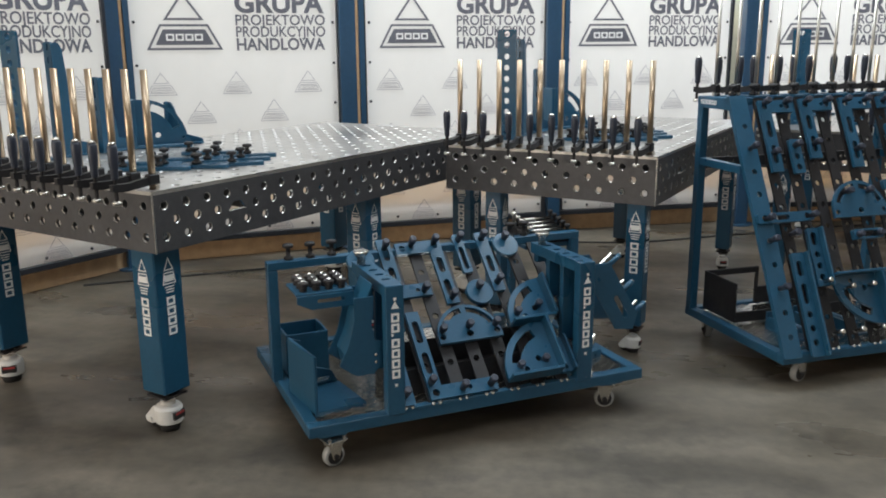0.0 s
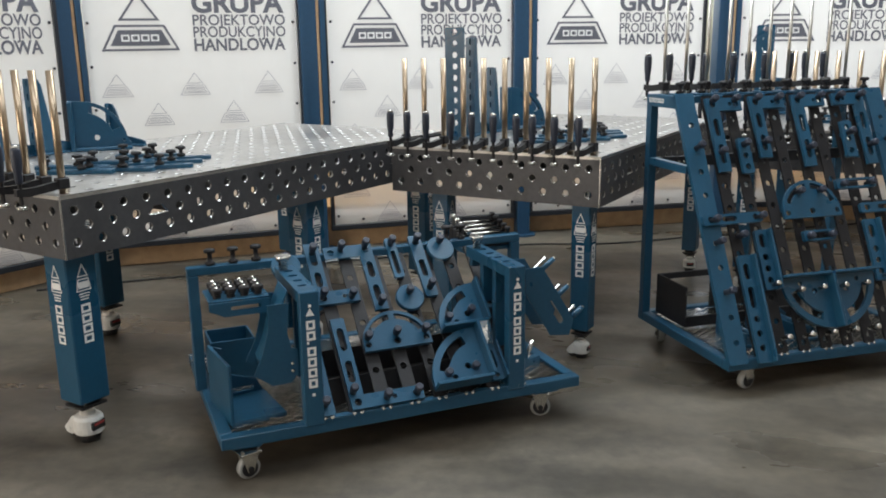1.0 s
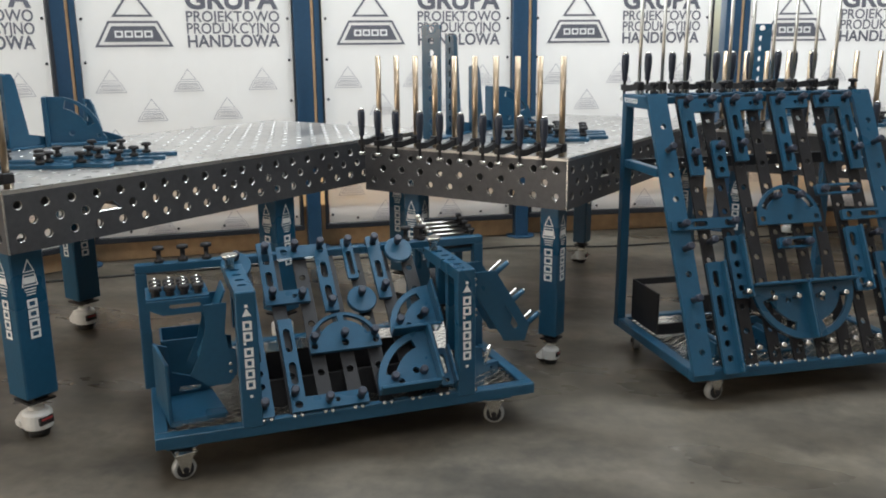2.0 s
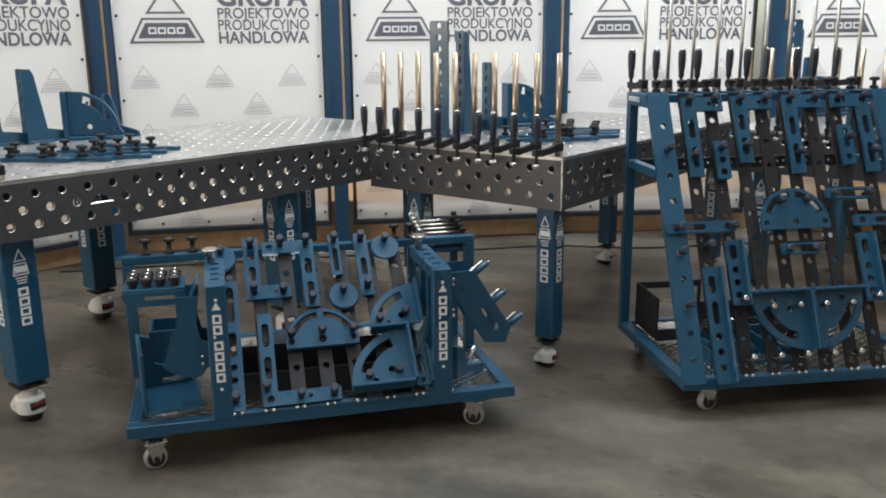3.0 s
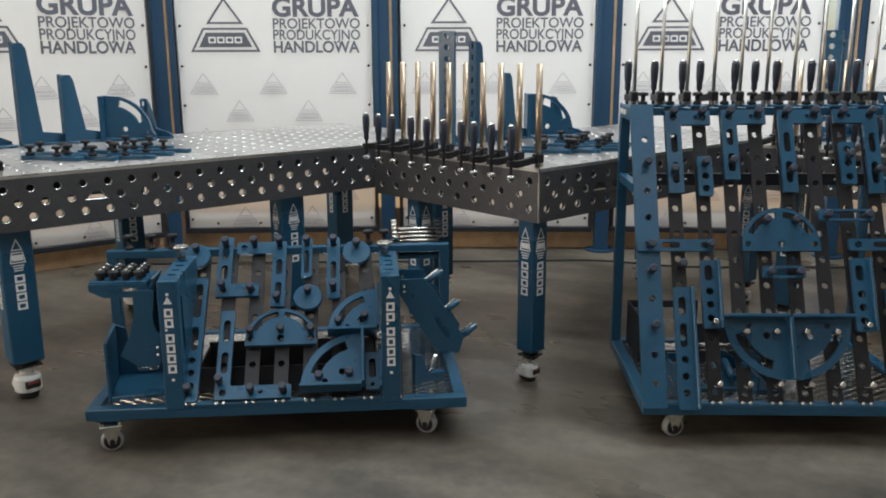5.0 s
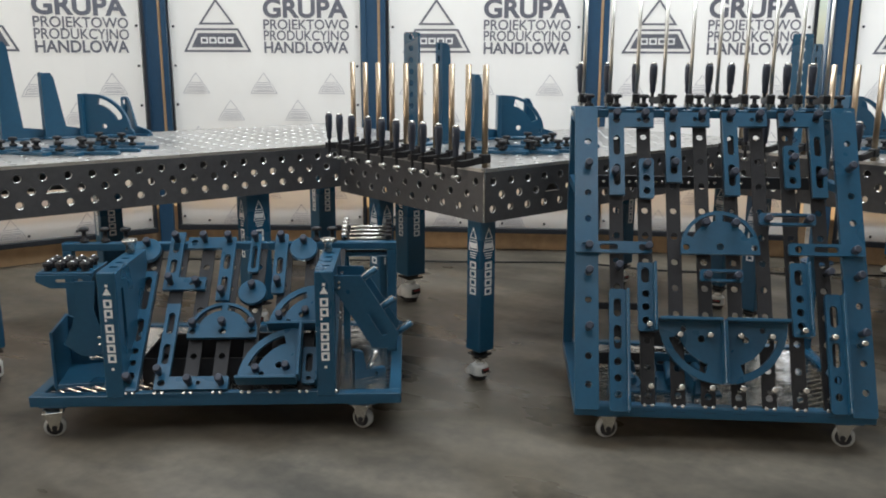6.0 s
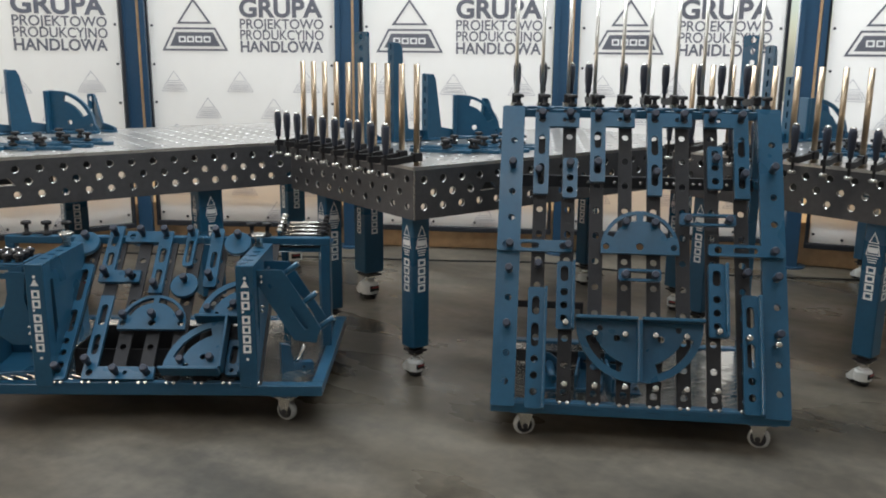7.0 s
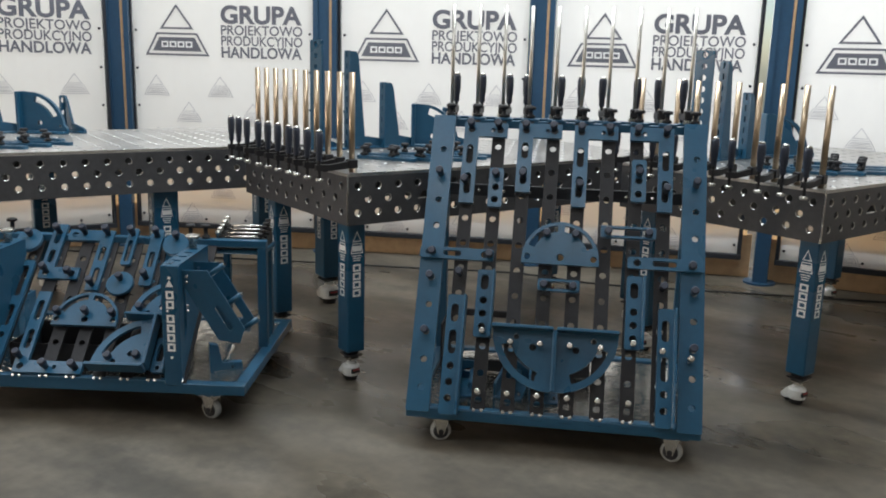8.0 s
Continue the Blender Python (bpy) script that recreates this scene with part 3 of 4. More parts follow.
# ---- clamps ----
def screw_clamp(rod_high, name="screw_clamp", radius=0.0126, steel=None):
    """Rod at the origin, standing on z = 0; the arm reaches towards -x and holds the screw with its grip."""
    t = thing(name, Matrix(), "steel screw clamp with dark grip and bright upright rod", "clamp", "screw clamps")
    bm = B(); cyl(bm, (0, 0, -0.03), (0, 0, rod_high), radius, None, 16); part("rod", bm, steel or ROD, t, "bright steel rod", True)
    bm = B()
    plate(bm, [(-0.165, 0.012), (-0.120, 0.006), (0.018, 0.020), (0.018, 0.050), (-0.10, 0.034), (-0.165, 0.036)], (), 0.020, pose(0, 0.010, 0, 90, 0, 0))
    box(bm, -0.022, 0.022, -0.016, 0.016, 0.016, 0.054, None, 0.004)
    part("arm", bm, BLACK, t)
    bm = B(); box(bm, -0.118, -0.02, -0.009, 0.009, 0.0, 0.003, pose(0, 0, 0.0362, 0, -7.4, 0)); part("arm_edge", bm, BRIGHT, t, "bright ground edge of the arm")
    bm = B(); cyl(bm, (-0.148, 0, -0.022), (-0.148, 0, 0.075), 0.007, None, 10); part("spindle", bm, BLACK, t)
    bm = B(); lathe(bm, [(0.010, 0.052), (0.0125, 0.060), (0.0125, 0.082), (0.0155, 0.097), (0.0170, 0.128), (0.0170, 0.160), (0.0135, 0.170)], 12, pose(-0.148, 0, 0)); part("grip", bm, GRIP, t, "dark moulded grip", True)
    bm = B(); lathe(bm, [(0.012, 0.170), (0.0145, 0.172), (0.009, 0.179)], 12, pose(-0.148, 0, 0)); part("grip_cap", bm, CHROME, t, "bright end cap", True)
    bm = B(); lathe(bm, [(0.014, -0.036), (0.017, -0.031), (0.017, -0.026), (0.009, -0.020)], 12, pose(-0.148, 0, 0)); part("pressure_foot", bm, CHROME, t, "bright steel pressure foot", True)
    for s in (-1, 1):
        bm = B(); cyl(bm, (0.010, 0.013 * s, 0.0), (0.010, 0.013 * s, 0.018), 0.008, None, 8); part("stud", bm, CHROME, t)
    return t


first = screw_clamp(0.412)
rnd = random.Random(4)
made = 0
for x, y, deg, ny, py in ((A_X, A_Y, A_DEG, 12, 0.1), (B_X, B_Y, B_DEG, 10, B_PITCH), (C_X, C_Y, C_DEG, 10, B_PITCH)):
    for k in range(ny):
        m = pose(x, y, TOP, 0, 0, deg) @ pose(0.05, py * (k + 0.5), 0.0005, 0, 0, rnd.uniform(-7, 9))
        if made == 0:
            first.matrix_basis = m
        else:
            copy_thing(first, m)
        made += 1


# ---- squares, gauges and flat stops on the tables ----
def tall_square(m, high, foot, wide, tip):
    """An upright square: a flange with openings that faces -x, and behind it a tapering web with a foot towards +x."""
    t = thing("set_square", m, "blue painted steel set square standing upright", "set square", "set squares")
    bm = B()
    n = max(3, int(high / 0.055))
    if tip:
        holes = [slot(0, high * (k + 0.6) / n, high * 0.55 / n, 0.010, 90) for k in range(n)]
    else:
        holes = [circle(0, high * (k + 0.6) / n, 0.015, 12) for k in range(n)]
    plate(bm, rrect(-wide / 2, 0.0, wide / 2, high, 0.010), holes, 0.012, pose(-0.012, 0, 0, 90, 0, 90))
    part("flange", bm, BLUE, t)
    bm = B()
    y = 0.0 if tip else wide / 2 - 0.014
    w, e = (0.058, 1.45) if tip else (0.030, 1.0)
    plate(bm, [(0.0, 0.0), (foot - 0.02, 0.0), (foot, 0.008), (foot, 0.022 * e), (foot - 0.02, 0.032 * e), (0.10, 0.045 * e), (0.068 * e, 0.052 * e), (w, high - 0.03), (w - 0.016, high - 0.003), (0.0, high - 0.003)], (), 0.014, pose(0, y + 0.007, 0, 90, 0, 0))
    part("web", bm, BLUE, t)
    bm = B(); box(bm, 0.0, foot, -wide / 2, wide / 2, 0.0, 0.010, None, 0.002); part("foot", bm, BLUE, t)
    return t


def gauge_block(m):
    t = thing("angle_gauge", m, "blue steel angle gauge block with curved slot", "angle gauge", "angle gauges")
    outline = [(0, 0), (0.255, 0), (0.255, 0.03)] + [(0.03 + 0.21 * math.cos(radians(a)), 0.03 + 0.205 * math.sin(radians(a))) for a in range(6, 80, 9)] + [(0.0, 0.235)]
    bm = B(); plate(bm, outline, [arc_slot(0.035, 0.035, 0.165, 0.036, 22, 76, 10), circle(0.10, 0.06, 0.014, 10), circle(0.22, 0.045, 0.009, 8)], 0.026, pose(0, 0.013, 0, 90, 0, 0))
    part("face", bm, BLUE, t)
    bm = B(); box(bm, -0.02, 0.0, -0.05, 0.05, 0, 0.235, None, 0.003); part("flange", bm, BLUE, t)
    bm = B(); box(bm, 0.0, 0.255, -0.05, -0.013, 0, 0.016, None, 0.003); part("foot", bm, BLUE, t)
    return t


def knob_screw(bm, x, y, z, high=0.046):
    lathe(bm, [(0.011, z), (0.018, z + 0.002), (0.018, z + 0.012), (0.009, z + 0.015), (0.009, z + high - 0.016), (0.021, z + high - 0.014), (0.021, z + high - 0.003), (0.013, z + high)], 12, pose(x, y, 0))


def flat_stop(m, length):
    t = thing("flat_stop", m, "blue flat stop bar with black knob screws lying on the table", "stop bar", "flat stop bars")
    bm = B()
    plate(bm, rrect(0, -0.025, length, 0.025, 0.012), [slot(length * 0.36, 0, length * 0.3, 0.017), slot(length * 0.78, 0, length * 0.24, 0.017)], 0.015)
    part("bar", bm, BLUE, t)
    for k, x in enumerate((0.035, length * 0.58)):
        bm = B(); knob_screw(bm, x, 0, 0.0155); part("knob_screw", bm, BLACK, t, "black knurled knob screw", True)
    return t


def table_set(x, y, deg, dx, back, stops):
    """Three tall squares, a gauge and a short square along the far side, flat stops before them."""
    m = pose(x, y, TOP, 0, 0, deg)
    tall_square(m @ pose(0.32 + dx, back - 0.01, 0.001, 0, 0, 8), 0.555, 0.15, 0.10, False)
    tall_square(m @ pose(0.505 + dx, back, 0.001, 0, 0, 4), 0.508, 0.26, 0.05, True)
    tall_square(m @ pose(0.715 + dx, back - 0.01, 0.001, 0, 0, 4), 0.350, 0.22, 0.05, True)
    gauge_block(m @ pose(0.925 + dx, back, 0.001, 0, 0, -36))
    tall_square(m @ pose(1.145 + dx, back + 0.02, 0.001, 0, 0, -62), 0.212, 0.17, 0.04, False)
    for a, b, turn, ln in ((0.42, 0.67, -54, 0.30), (0.50, 0.80, -58, 0.30), (0.56, 0.59, -60, 0.30), (0.68, 0.73, -50, 0.28), (0.62, 0.47, -38, 0.31), (0.74, 0.53, -36, 0.30), (0.86, 0.61, -40, 0.30), (0.90, 0.82, -50, 0.28)):
        flat_stop(m @ pose(a + stops[0], b * stops[2] + stops[1], 0.001, 0, 0, turn), ln)


table_set(A_X, A_Y, A_DEG, -0.09, 1.10, (-0.147, -0.124, 1.0))
table_set(B_X, B_Y, B_DEG, 0.0, 0.895, (-0.08, -0.03, 0.80))
table_set(C_X, C_Y, C_DEG, 0.05, 0.905, (-0.05, -0.03, 0.78))


# ---- tool pieces hung on the carts ----
def circles_along(x, ys, r=0.014):
    return [circle(x, y, r) for y in ys]


def hung(name, outline, holes, m, label, category, thick=0.016, flange=()):
    bm = B()
    plate(bm, outline, holes, thick)
    if not flange:
        return single(name, bm, BLUE, m, label, category)
    t = thing(name, m, label, category)
    part("plate", bm, BLUE, t)
    for f in flange:
        bm = B(); box(bm, *f, None, 0.002); part("flange", bm, BLUE, t)
    return t


def ell(m, tall, arm, w=0.052, mirror=False, up=False):
    s = -1 if mirror else 1
    pts = [(0, 0), (w, 0), (w, tall - w), (arm, tall - w), (arm, tall), (0, tall)]
    if up:
        pts = [(0, 0), (arm, 0), (arm, w), (w, w), (w, tall), (0, tall)]
    out = [(s * x, y) for x, y in pts]
    if mirror:
        out = out[::-1]
    cy = (lambda y: y) if not up else (lambda y: tall - y)
    holes = [slot(s * w / 2, cy(tall * 0.24), tall * 0.26, 0.026, 90), slot(s * w / 2, cy(tall * 0.60), tall * 0.24, 0.026, 90), circle(s * w / 2, cy(tall - w / 2), 0.014), circle(s * (arm - w / 2), cy(tall - w / 2), 0.014), circle(s * (arm + w) / 2, cy(tall - w / 2), 0.009)]
    return hung("stop_angle", out, holes, m, "blue steel angle stop with slots hung on a rack", "angle stop")


def protractor(m, r):
    out = [(r * math.cos(radians(a)), r * math.sin(radians(a))) for a in range(0, 181, 12)] + [(-r, -0.022), (r, -0.022)]
    return hung("protractor", out, [arc_slot(0, 0, r * 0.82, r * 0.17, 22, 84, 8), arc_slot(0, 0, r * 0.82, r * 0.17, 96, 158, 8), circle(0, 0.006, 0.014), circle(-r * 0.86, 0.004, 0.012), circle(r * 0.86, 0.004, 0.012)], m, "blue half-round steel protractor with curved slots", "protractor")


def quadrant(m, r, mirror=False):
    s = -1 if mirror else 1
    out = [(0, 0)] + [(s * r * math.cos(radians(a)), r * math.sin(radians(a))) for a in range(0, 91, 10)]
    holes = [[(s * x, y) for x, y in arc_slot(0, 0, r * 0.80, r * 0.16, 18, 72, 8)], circle(s * r * 0.32, r * 0.28, 0.013), circle(s * r * 0.60, r * 0.12, 0.011)]
    if mirror:
        out, holes[0] = out[::-1], holes[0][::-1]
    fl = ((min(0, s * r), max(0, s * r), -0.012, 0.0, 0, 0.062), ((-0.012, 0.0) if not mirror else (0.0, 0.012)) + (0, r, 0, 0.062))
    return hung("quadrant_gauge", out, holes, m, "blue quarter-round steel gauge with curved slot and flanges", "angle gauge", 0.014, fl)


def disc(m, r):
    t = thing("stop_disc", m, "round blue steel stop disc hung on a pin", "stop disc")
    bm = B(); lathe(bm, [(r, 0), (r, 0.014), (r - 0.003, 0.017)], 28); part("disc", bm, BLUE, t, "", False)
    return t


def holed_bar(m, w, length, holes, flange=None, label="blue slotted steel bar hung on a rack"):
    fl = ((w, w + 0.010, 0, length, -0.02, 0.045),) if flange else ()
    return hung("slotted_bar", rrect(0, 0, w, length, 0.008), holes, m, label, "slotted bar", 0.016, fl)


def pin(m, long=0.05):
    t = thing("clamp_pin", m, "black clamping pin stuck in a rack", "clamping pin", "clamping pins")
    bm = B(); lathe(bm, [(0.011, -0.01), (0.011, long * 0.5), (0.015, long * 0.55), (0.015, long), (0.011, long + 0.004)], 10); part("grip", bm, GRIP, t, "", True)
    return t


PINS = {}


def pins(rack, spots, long=0.05):
    for x, y in spots:
        m = rack @ pose(x, y, 0.02)
        if long not in PINS:
            PINS[long] = pin(m, long)
        else:
            copy_thing(PINS[long], m)


def tread_plate(x0, x1, y0, y1, z):
    """Dark sheet covered with bright raised diamonds, each a little tilted."""
    bm = B(); box(bm, x0, x1, y0, y1, z - 0.004, z)
    vs, fs = [], []
    rr = random.Random(int(x1 * 1000))
    a, b = 0.030, 0.019
    row, y = 0, y0 + b
    while y < y1 - b * 0.5:
        x = x0 + a + (a if row % 2 else 0)
        while x < x1 - a * 0.5:
            c, tx, ty = len(vs), rr.uniform(-0.02, 0.02), rr.uniform(-0.02, 0.02)
            for k, h in ((0.92, 0.0), (0.84, 0.0030)):
                for u, v in ((-a, 0), (0, -b), (a, 0), (0, b)):
                    px_, py_ = min(max(x + u * k, x0), x1), min(max(y + v * k, y0), y1)
                    vs.append(Vector((px_, py_, z + (h + tx * u * k + ty * v * k + 0.0035 if h else 0.0))))
            fs += [(c + 4, c + 5, c + 6, c + 7)] + [(c + k, c + (k + 1) % 4, c + 4 + (k + 1) % 4, c + 4 + k) for k in range(4)]
            x += 2 * a
        y += b
        row += 1
    me = raw("treads", vs, fs, ZINC)
    return bm, me


def square_tube_ring(bm, x0, x1, y0, y1, z0, z1, w):
    box(bm, x0, x1, y0, y0 + w, z0, z1, None, 0.003); box(bm, x0, x1, y1 - w, y1, z0, z1, None, 0.003)
    box(bm, x0, x0 + w, y0 + w, y1 - w, z0, z1, None, 0.003); box(bm, x1 - w, x1, y0 + w, y1 - w, z0, z1, None, 0.003)


def cart_base(t, lx, ly, z0, z1, feet):
    bm = B(); square_tube_ring(bm, 0, lx, 0.004, ly, z0, z1, 0.045); part("base_frame", bm, BLUE, t)
    bm, me = tread_plate(0.045, lx - 0.045, 0.045, ly - 0.045, z1 - 0.012)
    fp = part("floor_plate", bm, BLACK, t, "bright tread plate")
    part("treads", me, None, fp)["kind"] = "stuff"
    k = 0
    for x, y in (*feet, (0.085, ly - 0.075), (lx - 0.085, ly - 0.075)):
        bm = B(); box(bm, x - 0.05, x + 0.05, max(y - 0.05, 0.006), y + 0.05, z0 - 0.004, z0 + 0.001); part("caster_pad", bm, BLUE, t)
        caster(t, pose(x, y, 0, 0, 0, (15, -25, 70, 140)[k]), CART_CASTER)
        k += 1


def rack_bar(parent, m, length, mat=BLACK, w=0.052, step=0.1):
    bm = B()
    plate(bm, rrect(-w / 2, 0, w / 2, length, 0.004), circles_along(0, [0.06 + step * k for k in range(int((length - 0.08) / step) + 1)], 0.013), 0.010, None, -0.010)
    return part("rack_bar", bm, mat, parent, "", False, m)


def side_blocks(bm, m, n, h, w, line, gap):
    """Plain white blocks with a small arrow head at the end, running along y."""
    tmp = B()
    y = 0
    for k in range(n):
        loop = [(-w / 2, y), (w / 2, y), (w / 2, y + h), (-w / 2, y + h)]
        if k in (4,):
            y += h * 0.55
            box(tmp, -w / 2, -w / 2 + 0.008, y - h * 0.4, y - h * 0.1, 0, 0.001)
            loop = [(a, b + h * 0.55) for a, b in loop]
        quad_ring(tmp, loop, shrink(loop, line), 0, 0.001)
        y += h + gap
    plate(tmp, [(-w / 2, y + 0.01), (w / 2, y + 0.01), (0, y + 0.01 + h * 0.85)], (), 0.001)
    box(tmp, -0.005, 0.005, y + h * 1.25, y + h * 1.25 + 0.01, 0, 0.001)
    box(tmp, -0.005, 0.005, -0.03, -0.02, 0, 0.001)
    merge(bm, tmp, m)


# ---- low tool cart ----
L1, D1, Z1 = 1.370, 0.90, 0.150
M1 = pose(-0.333, 2.835, 0, 0, 0, 30.2)
low = thing("low_tool_cart", M1, "low blue steel tool cart with sloping rack of black bars", "tool cart")
cart_base(low, L1, D1, 0.116, 0.158, ((0.085, 0.012), (1.225, 0.055)))
TILT1 = 43.8
R1 = pose(0, 0.0, Z1, TILT1, 0, 0)
for k in range(8):
    rack_bar(low, R1 @ pose(0.368 + 0.1065 * k, 0.01, 0), 0.66)
bm = B(); box(bm, -0.018, L1 - 0.02, 0.475, 0.515, 0.600, 0.632, None, 0.003); part("top_rail", bm, BLUE, low)
for x in (-0.018, L1 - 0.06):
    bm = B(); box(bm, x, x + 0.04, 0.475, 0.515, Z1 + 0.002, 0.600, None, 0.003); part("end_post", bm, BLUE, low)
bm = B(); box(bm, 0.34, 1.07, 0.004, 0.034, Z1, Z1 + 0.018, None, 0.002); part("foot_rail", bm, BLUE, low)
bm = B(); lathe(bm, [(0.007, -0.002), (0.007, 0.005), (0.003, 0.007)], 8)
NUT = mesh_of("bolt", bm, CHROME)
for k in range(8):
    for d in (-0.013, 0.013):
        part("bolt", NUT, None, low, "", False, pose(0.368 + 0.1065 * k + d, 0.008, Z1 + 0.016, 46, 0, 0))
for x in (0.285, 1.060):
    bm = B()
    box(bm, x, x + 0.068, 0.0, 0.040, Z1, 0.628, None, 0.003)
    sh = part("side_shield", bm, BLUE, low)
    side = Matrix(((0, 0, 1, x + 0.060), (1, 0, 0, 0), (0, 1, 0, 0), (0, 0, 0, 1)))
    bm = B()
    plate(bm, [(0.036, Z1 + 0.01), (0.066, Z1 + 0.01), (0.385, 0.56), (0.385, 0.622), (0.036, 0.622)], [[(0.058, 0.30), (0.092, 0.36), (0.080, 0.555), (0.058, 0.555)]], 0.006, side)
    part("web", bm, BLUE, sh)
    for y, z in ((0.135, 0.28), (0.245, 0.43), (0.345, 0.55)):
        bm = B(); box(bm, x + 0.010, x + 0.060, y, y + 0.028, z, 0.622, None, 0.002); part("rib", bm, BLUE, sh)
    bm = B(); box(bm, x + 0.001, x + 0.008, 0.04, 0.385, 0.585, 0.622, None, 0.001); part("lip", bm, BLUE, sh)
    bm = B(); plate(bm, [(x, 0.03), (x + 0.068, 0.03), (x + 0.068, 0.385), (x, 0.385)], [slot(x + 0.034, 0.09 + 0.07 * k, 0.034, 0.020) for k in range(4)], 0.005, None, 0.623); part("top_plate", bm, BLUE, sh)
    bm = B(); side_blocks(bm, Matrix.Translation((x + 0.034, -0.0012, 0.290)) @ pose(0, 0, 0, 90, 0, 0), 6, 0.032, 0.030, 0.008, 0.006); part("mark", bm, WHITE_PRINT, sh, "plain white blocks with an arrow head")["kind"] = "stuff"
    cone = thing("centring_cone", M1 @ pose(x + 0.022, 0.330, 0.6285), "bright steel centring cone standing on the cart", "cone", "centring cones")
    bm = B(); lathe(bm, [(0.016, 0), (0.016, 0.030), (0.022, 0.033), (0.031, 0.050), (0.028, 0.052), (0.004, 0.036)], 18); part("body", bm, CHROME, cone, "", True)

RK = M1 @ R1
F = 0.004
ell(RK @ pose(0.425, 0.455, F), 0.275, 0.166, 0.056, up=True)
ell(RK @ pose(0.455, 0.025, F), 0.365, 0.272, 0.052, up=True)
ell(RK @ pose(0.692, 0.405, F), 0.300, 0.195, 0.054, mirror=True)
holed_bar(RK @ pose(0.752, 0.535, F), 0.042, 0.185, [slot(0.021, 0.07, 0.11, 0.020, 90), circle(0.021, 0.165, 0.010)])
holed_bar(RK @ pose(0.853, 0.435, F), 0.052, 0.285, [circle(0.026, 0.04, 0.014), slot(0.026, 0.13, 0.08, 0.024, 90), circle(0.026, 0.25, 0.014)])
holed_bar(RK @ pose(0.332, 0.02, F), 0.062, 0.52, [circle(0.031, 0.06, 0.016), circle(0.031, 0.115, 0.013), circle(0.031, 0.165, 0.013), slot(0.031, 0.255, 0.10, 0.03, 90), slot(0.031, 0.42, 0.15, 0.03, 90)])
protractor(RK @ pose(0.684, 0.255, F + 0.012), 0.132)
quadrant(RK @ pose(1.045, 0.275, F + 0.02), 0.185, mirror=True)
quadrant(RK @ pose(0.985, 0.045, F + 0.03), 0.222, mirror=True)
holed_bar(RK @ pose(1.000, 0.04, F + 0.01), 0.05, 0.15, [slot(0.025, 0.085, 0.08, 0.026, 90), circle(0.025, 0.02, 0.009)], True)
for x, y in ((0.340, 0.635), (0.782, 0.435), (0.972, 0.640)):
    disc(RK @ pose(x, y, F + 0.014), 0.056)
pins(RK, [(0.340, 0.66), (0.452, 0.69), (0.565, 0.69), (0.664, 0.69), (0.773, 0.69), (0.879, 0.69), (0.972, 0.67), (0.452, 0.49), (0.560, 0.475), (0.664, 0.43), (0.879, 0.475), (0.782, 0.455),
          (0.572, 0.285), (0.684, 0.29), (0.796, 0.285), (0.470, 0.09), (0.585, 0.05), (0.70, 0.05), (0.363, 0.06), (0.90, 0.315), (1.0, 0.335), (0.83, 0.09), (0.94, 0.10)])


def block_tray(m, nx, ny, pitch):
    t = thing("tray", m, "blue steel tray carrying black and bright screw heads", "tray")
    lx, ly = nx * pitch + 0.02, ny * pitch + 0.02
    bm = B(); box(bm, 0, lx, 0, ly, 0, 0.008, None, 0.002); part("shelf", bm, BLUE, t)
    bm = B(); plate(bm, [(0, 0), (lx, 0), (lx, -0.05), (0.05, -0.05), (0, -0.025)], [slot(lx * 0.6, -0.022, lx * 0.5, 0.014)], 0.008, pose(0, 0.0, 0, 90, 0, 0)); part("apron", bm, BLUE, t)
    for i in range(nx):
        for j in range(ny):
            x, y = 0.01 + pitch * (i + 0.5), 0.01 + pitch * (j + 0.5)
            bm = B(); lathe(bm, [(0.014, 0.008), (0.014, 0.024), (0.020, 0.026), (0.020, 0.036), (0.018, 0.040), (0.0075, 0.042)], 12, pose(x, y, 0)); h = part("screw_head", bm, BLACK, t, "black screw with bright cap", False)
            bm = B(); lathe(bm, [(0.0075, 0.042), (0.0075, 0.046), (0.004, 0.048)], 12, pose(x, y, 0)); part("cap", bm, CHROME, h, "", False)
    return t


block_tray(M1 @ pose(0.012, 0.145, 0.585), 4, 3, 0.046)
# bracket that carries the tray, bolted to the side shield
for y in (0.055, 0.205):
    bm = B()
    plate(bm, [(0.283, 0.420), (0.283, 0.335), (0.255, 0.300), (0.190, 0.300), (0.130, 0.345), (0.165, 0.415), (0.188, 0.500), (0.188, 0.584), (0.262, 0.584), (0.250, 0.480), (0.262, 0.425)], [circle(0.262, 0.345, 0.006, 8), circle(0.262, 0.372, 0.006, 8)], 0.006, pose(0, y, 0, 90, 0, 0))
    part("tray_bracket", bm, BLUE, low)
bm = B()
bend = [(0.262, 0.622), (0.236, 0.560), (0.214, 0.500), (0.196, 0.430), (0.168, 0.370), (0.178, 0.318), (0.214, 0.304)]
out = [(x - 0.005, z + 0.002) for x, z in bend]
plate(bm, bend + out[::-1], (), 0.136, pose(0, 0.197, 0, 90, 0, 0))
part("bracket_sheet", bm, BLUE, low)
bm = B(); lathe(bm, [(0.006, 0), (0.006, 0.004), (0.003, 0.006)], 8)
STUD = mesh_of("bolt", bm, CHROME)
for x, z in ((0.262, 0.345), (0.262, 0.372), (1.145, 0.575), (1.145, 0.555), (1.145, 0.440), (1.145, 0.460)):
    part("bolt", STUD, None, low, "", False, pose(x, 0.048, z, 90, 0, 0))
sheet = thing("steel_sheet_box", M1 @ pose(0.375, 0.15, Z1), "low black steel box standing on the tread plate", "box")
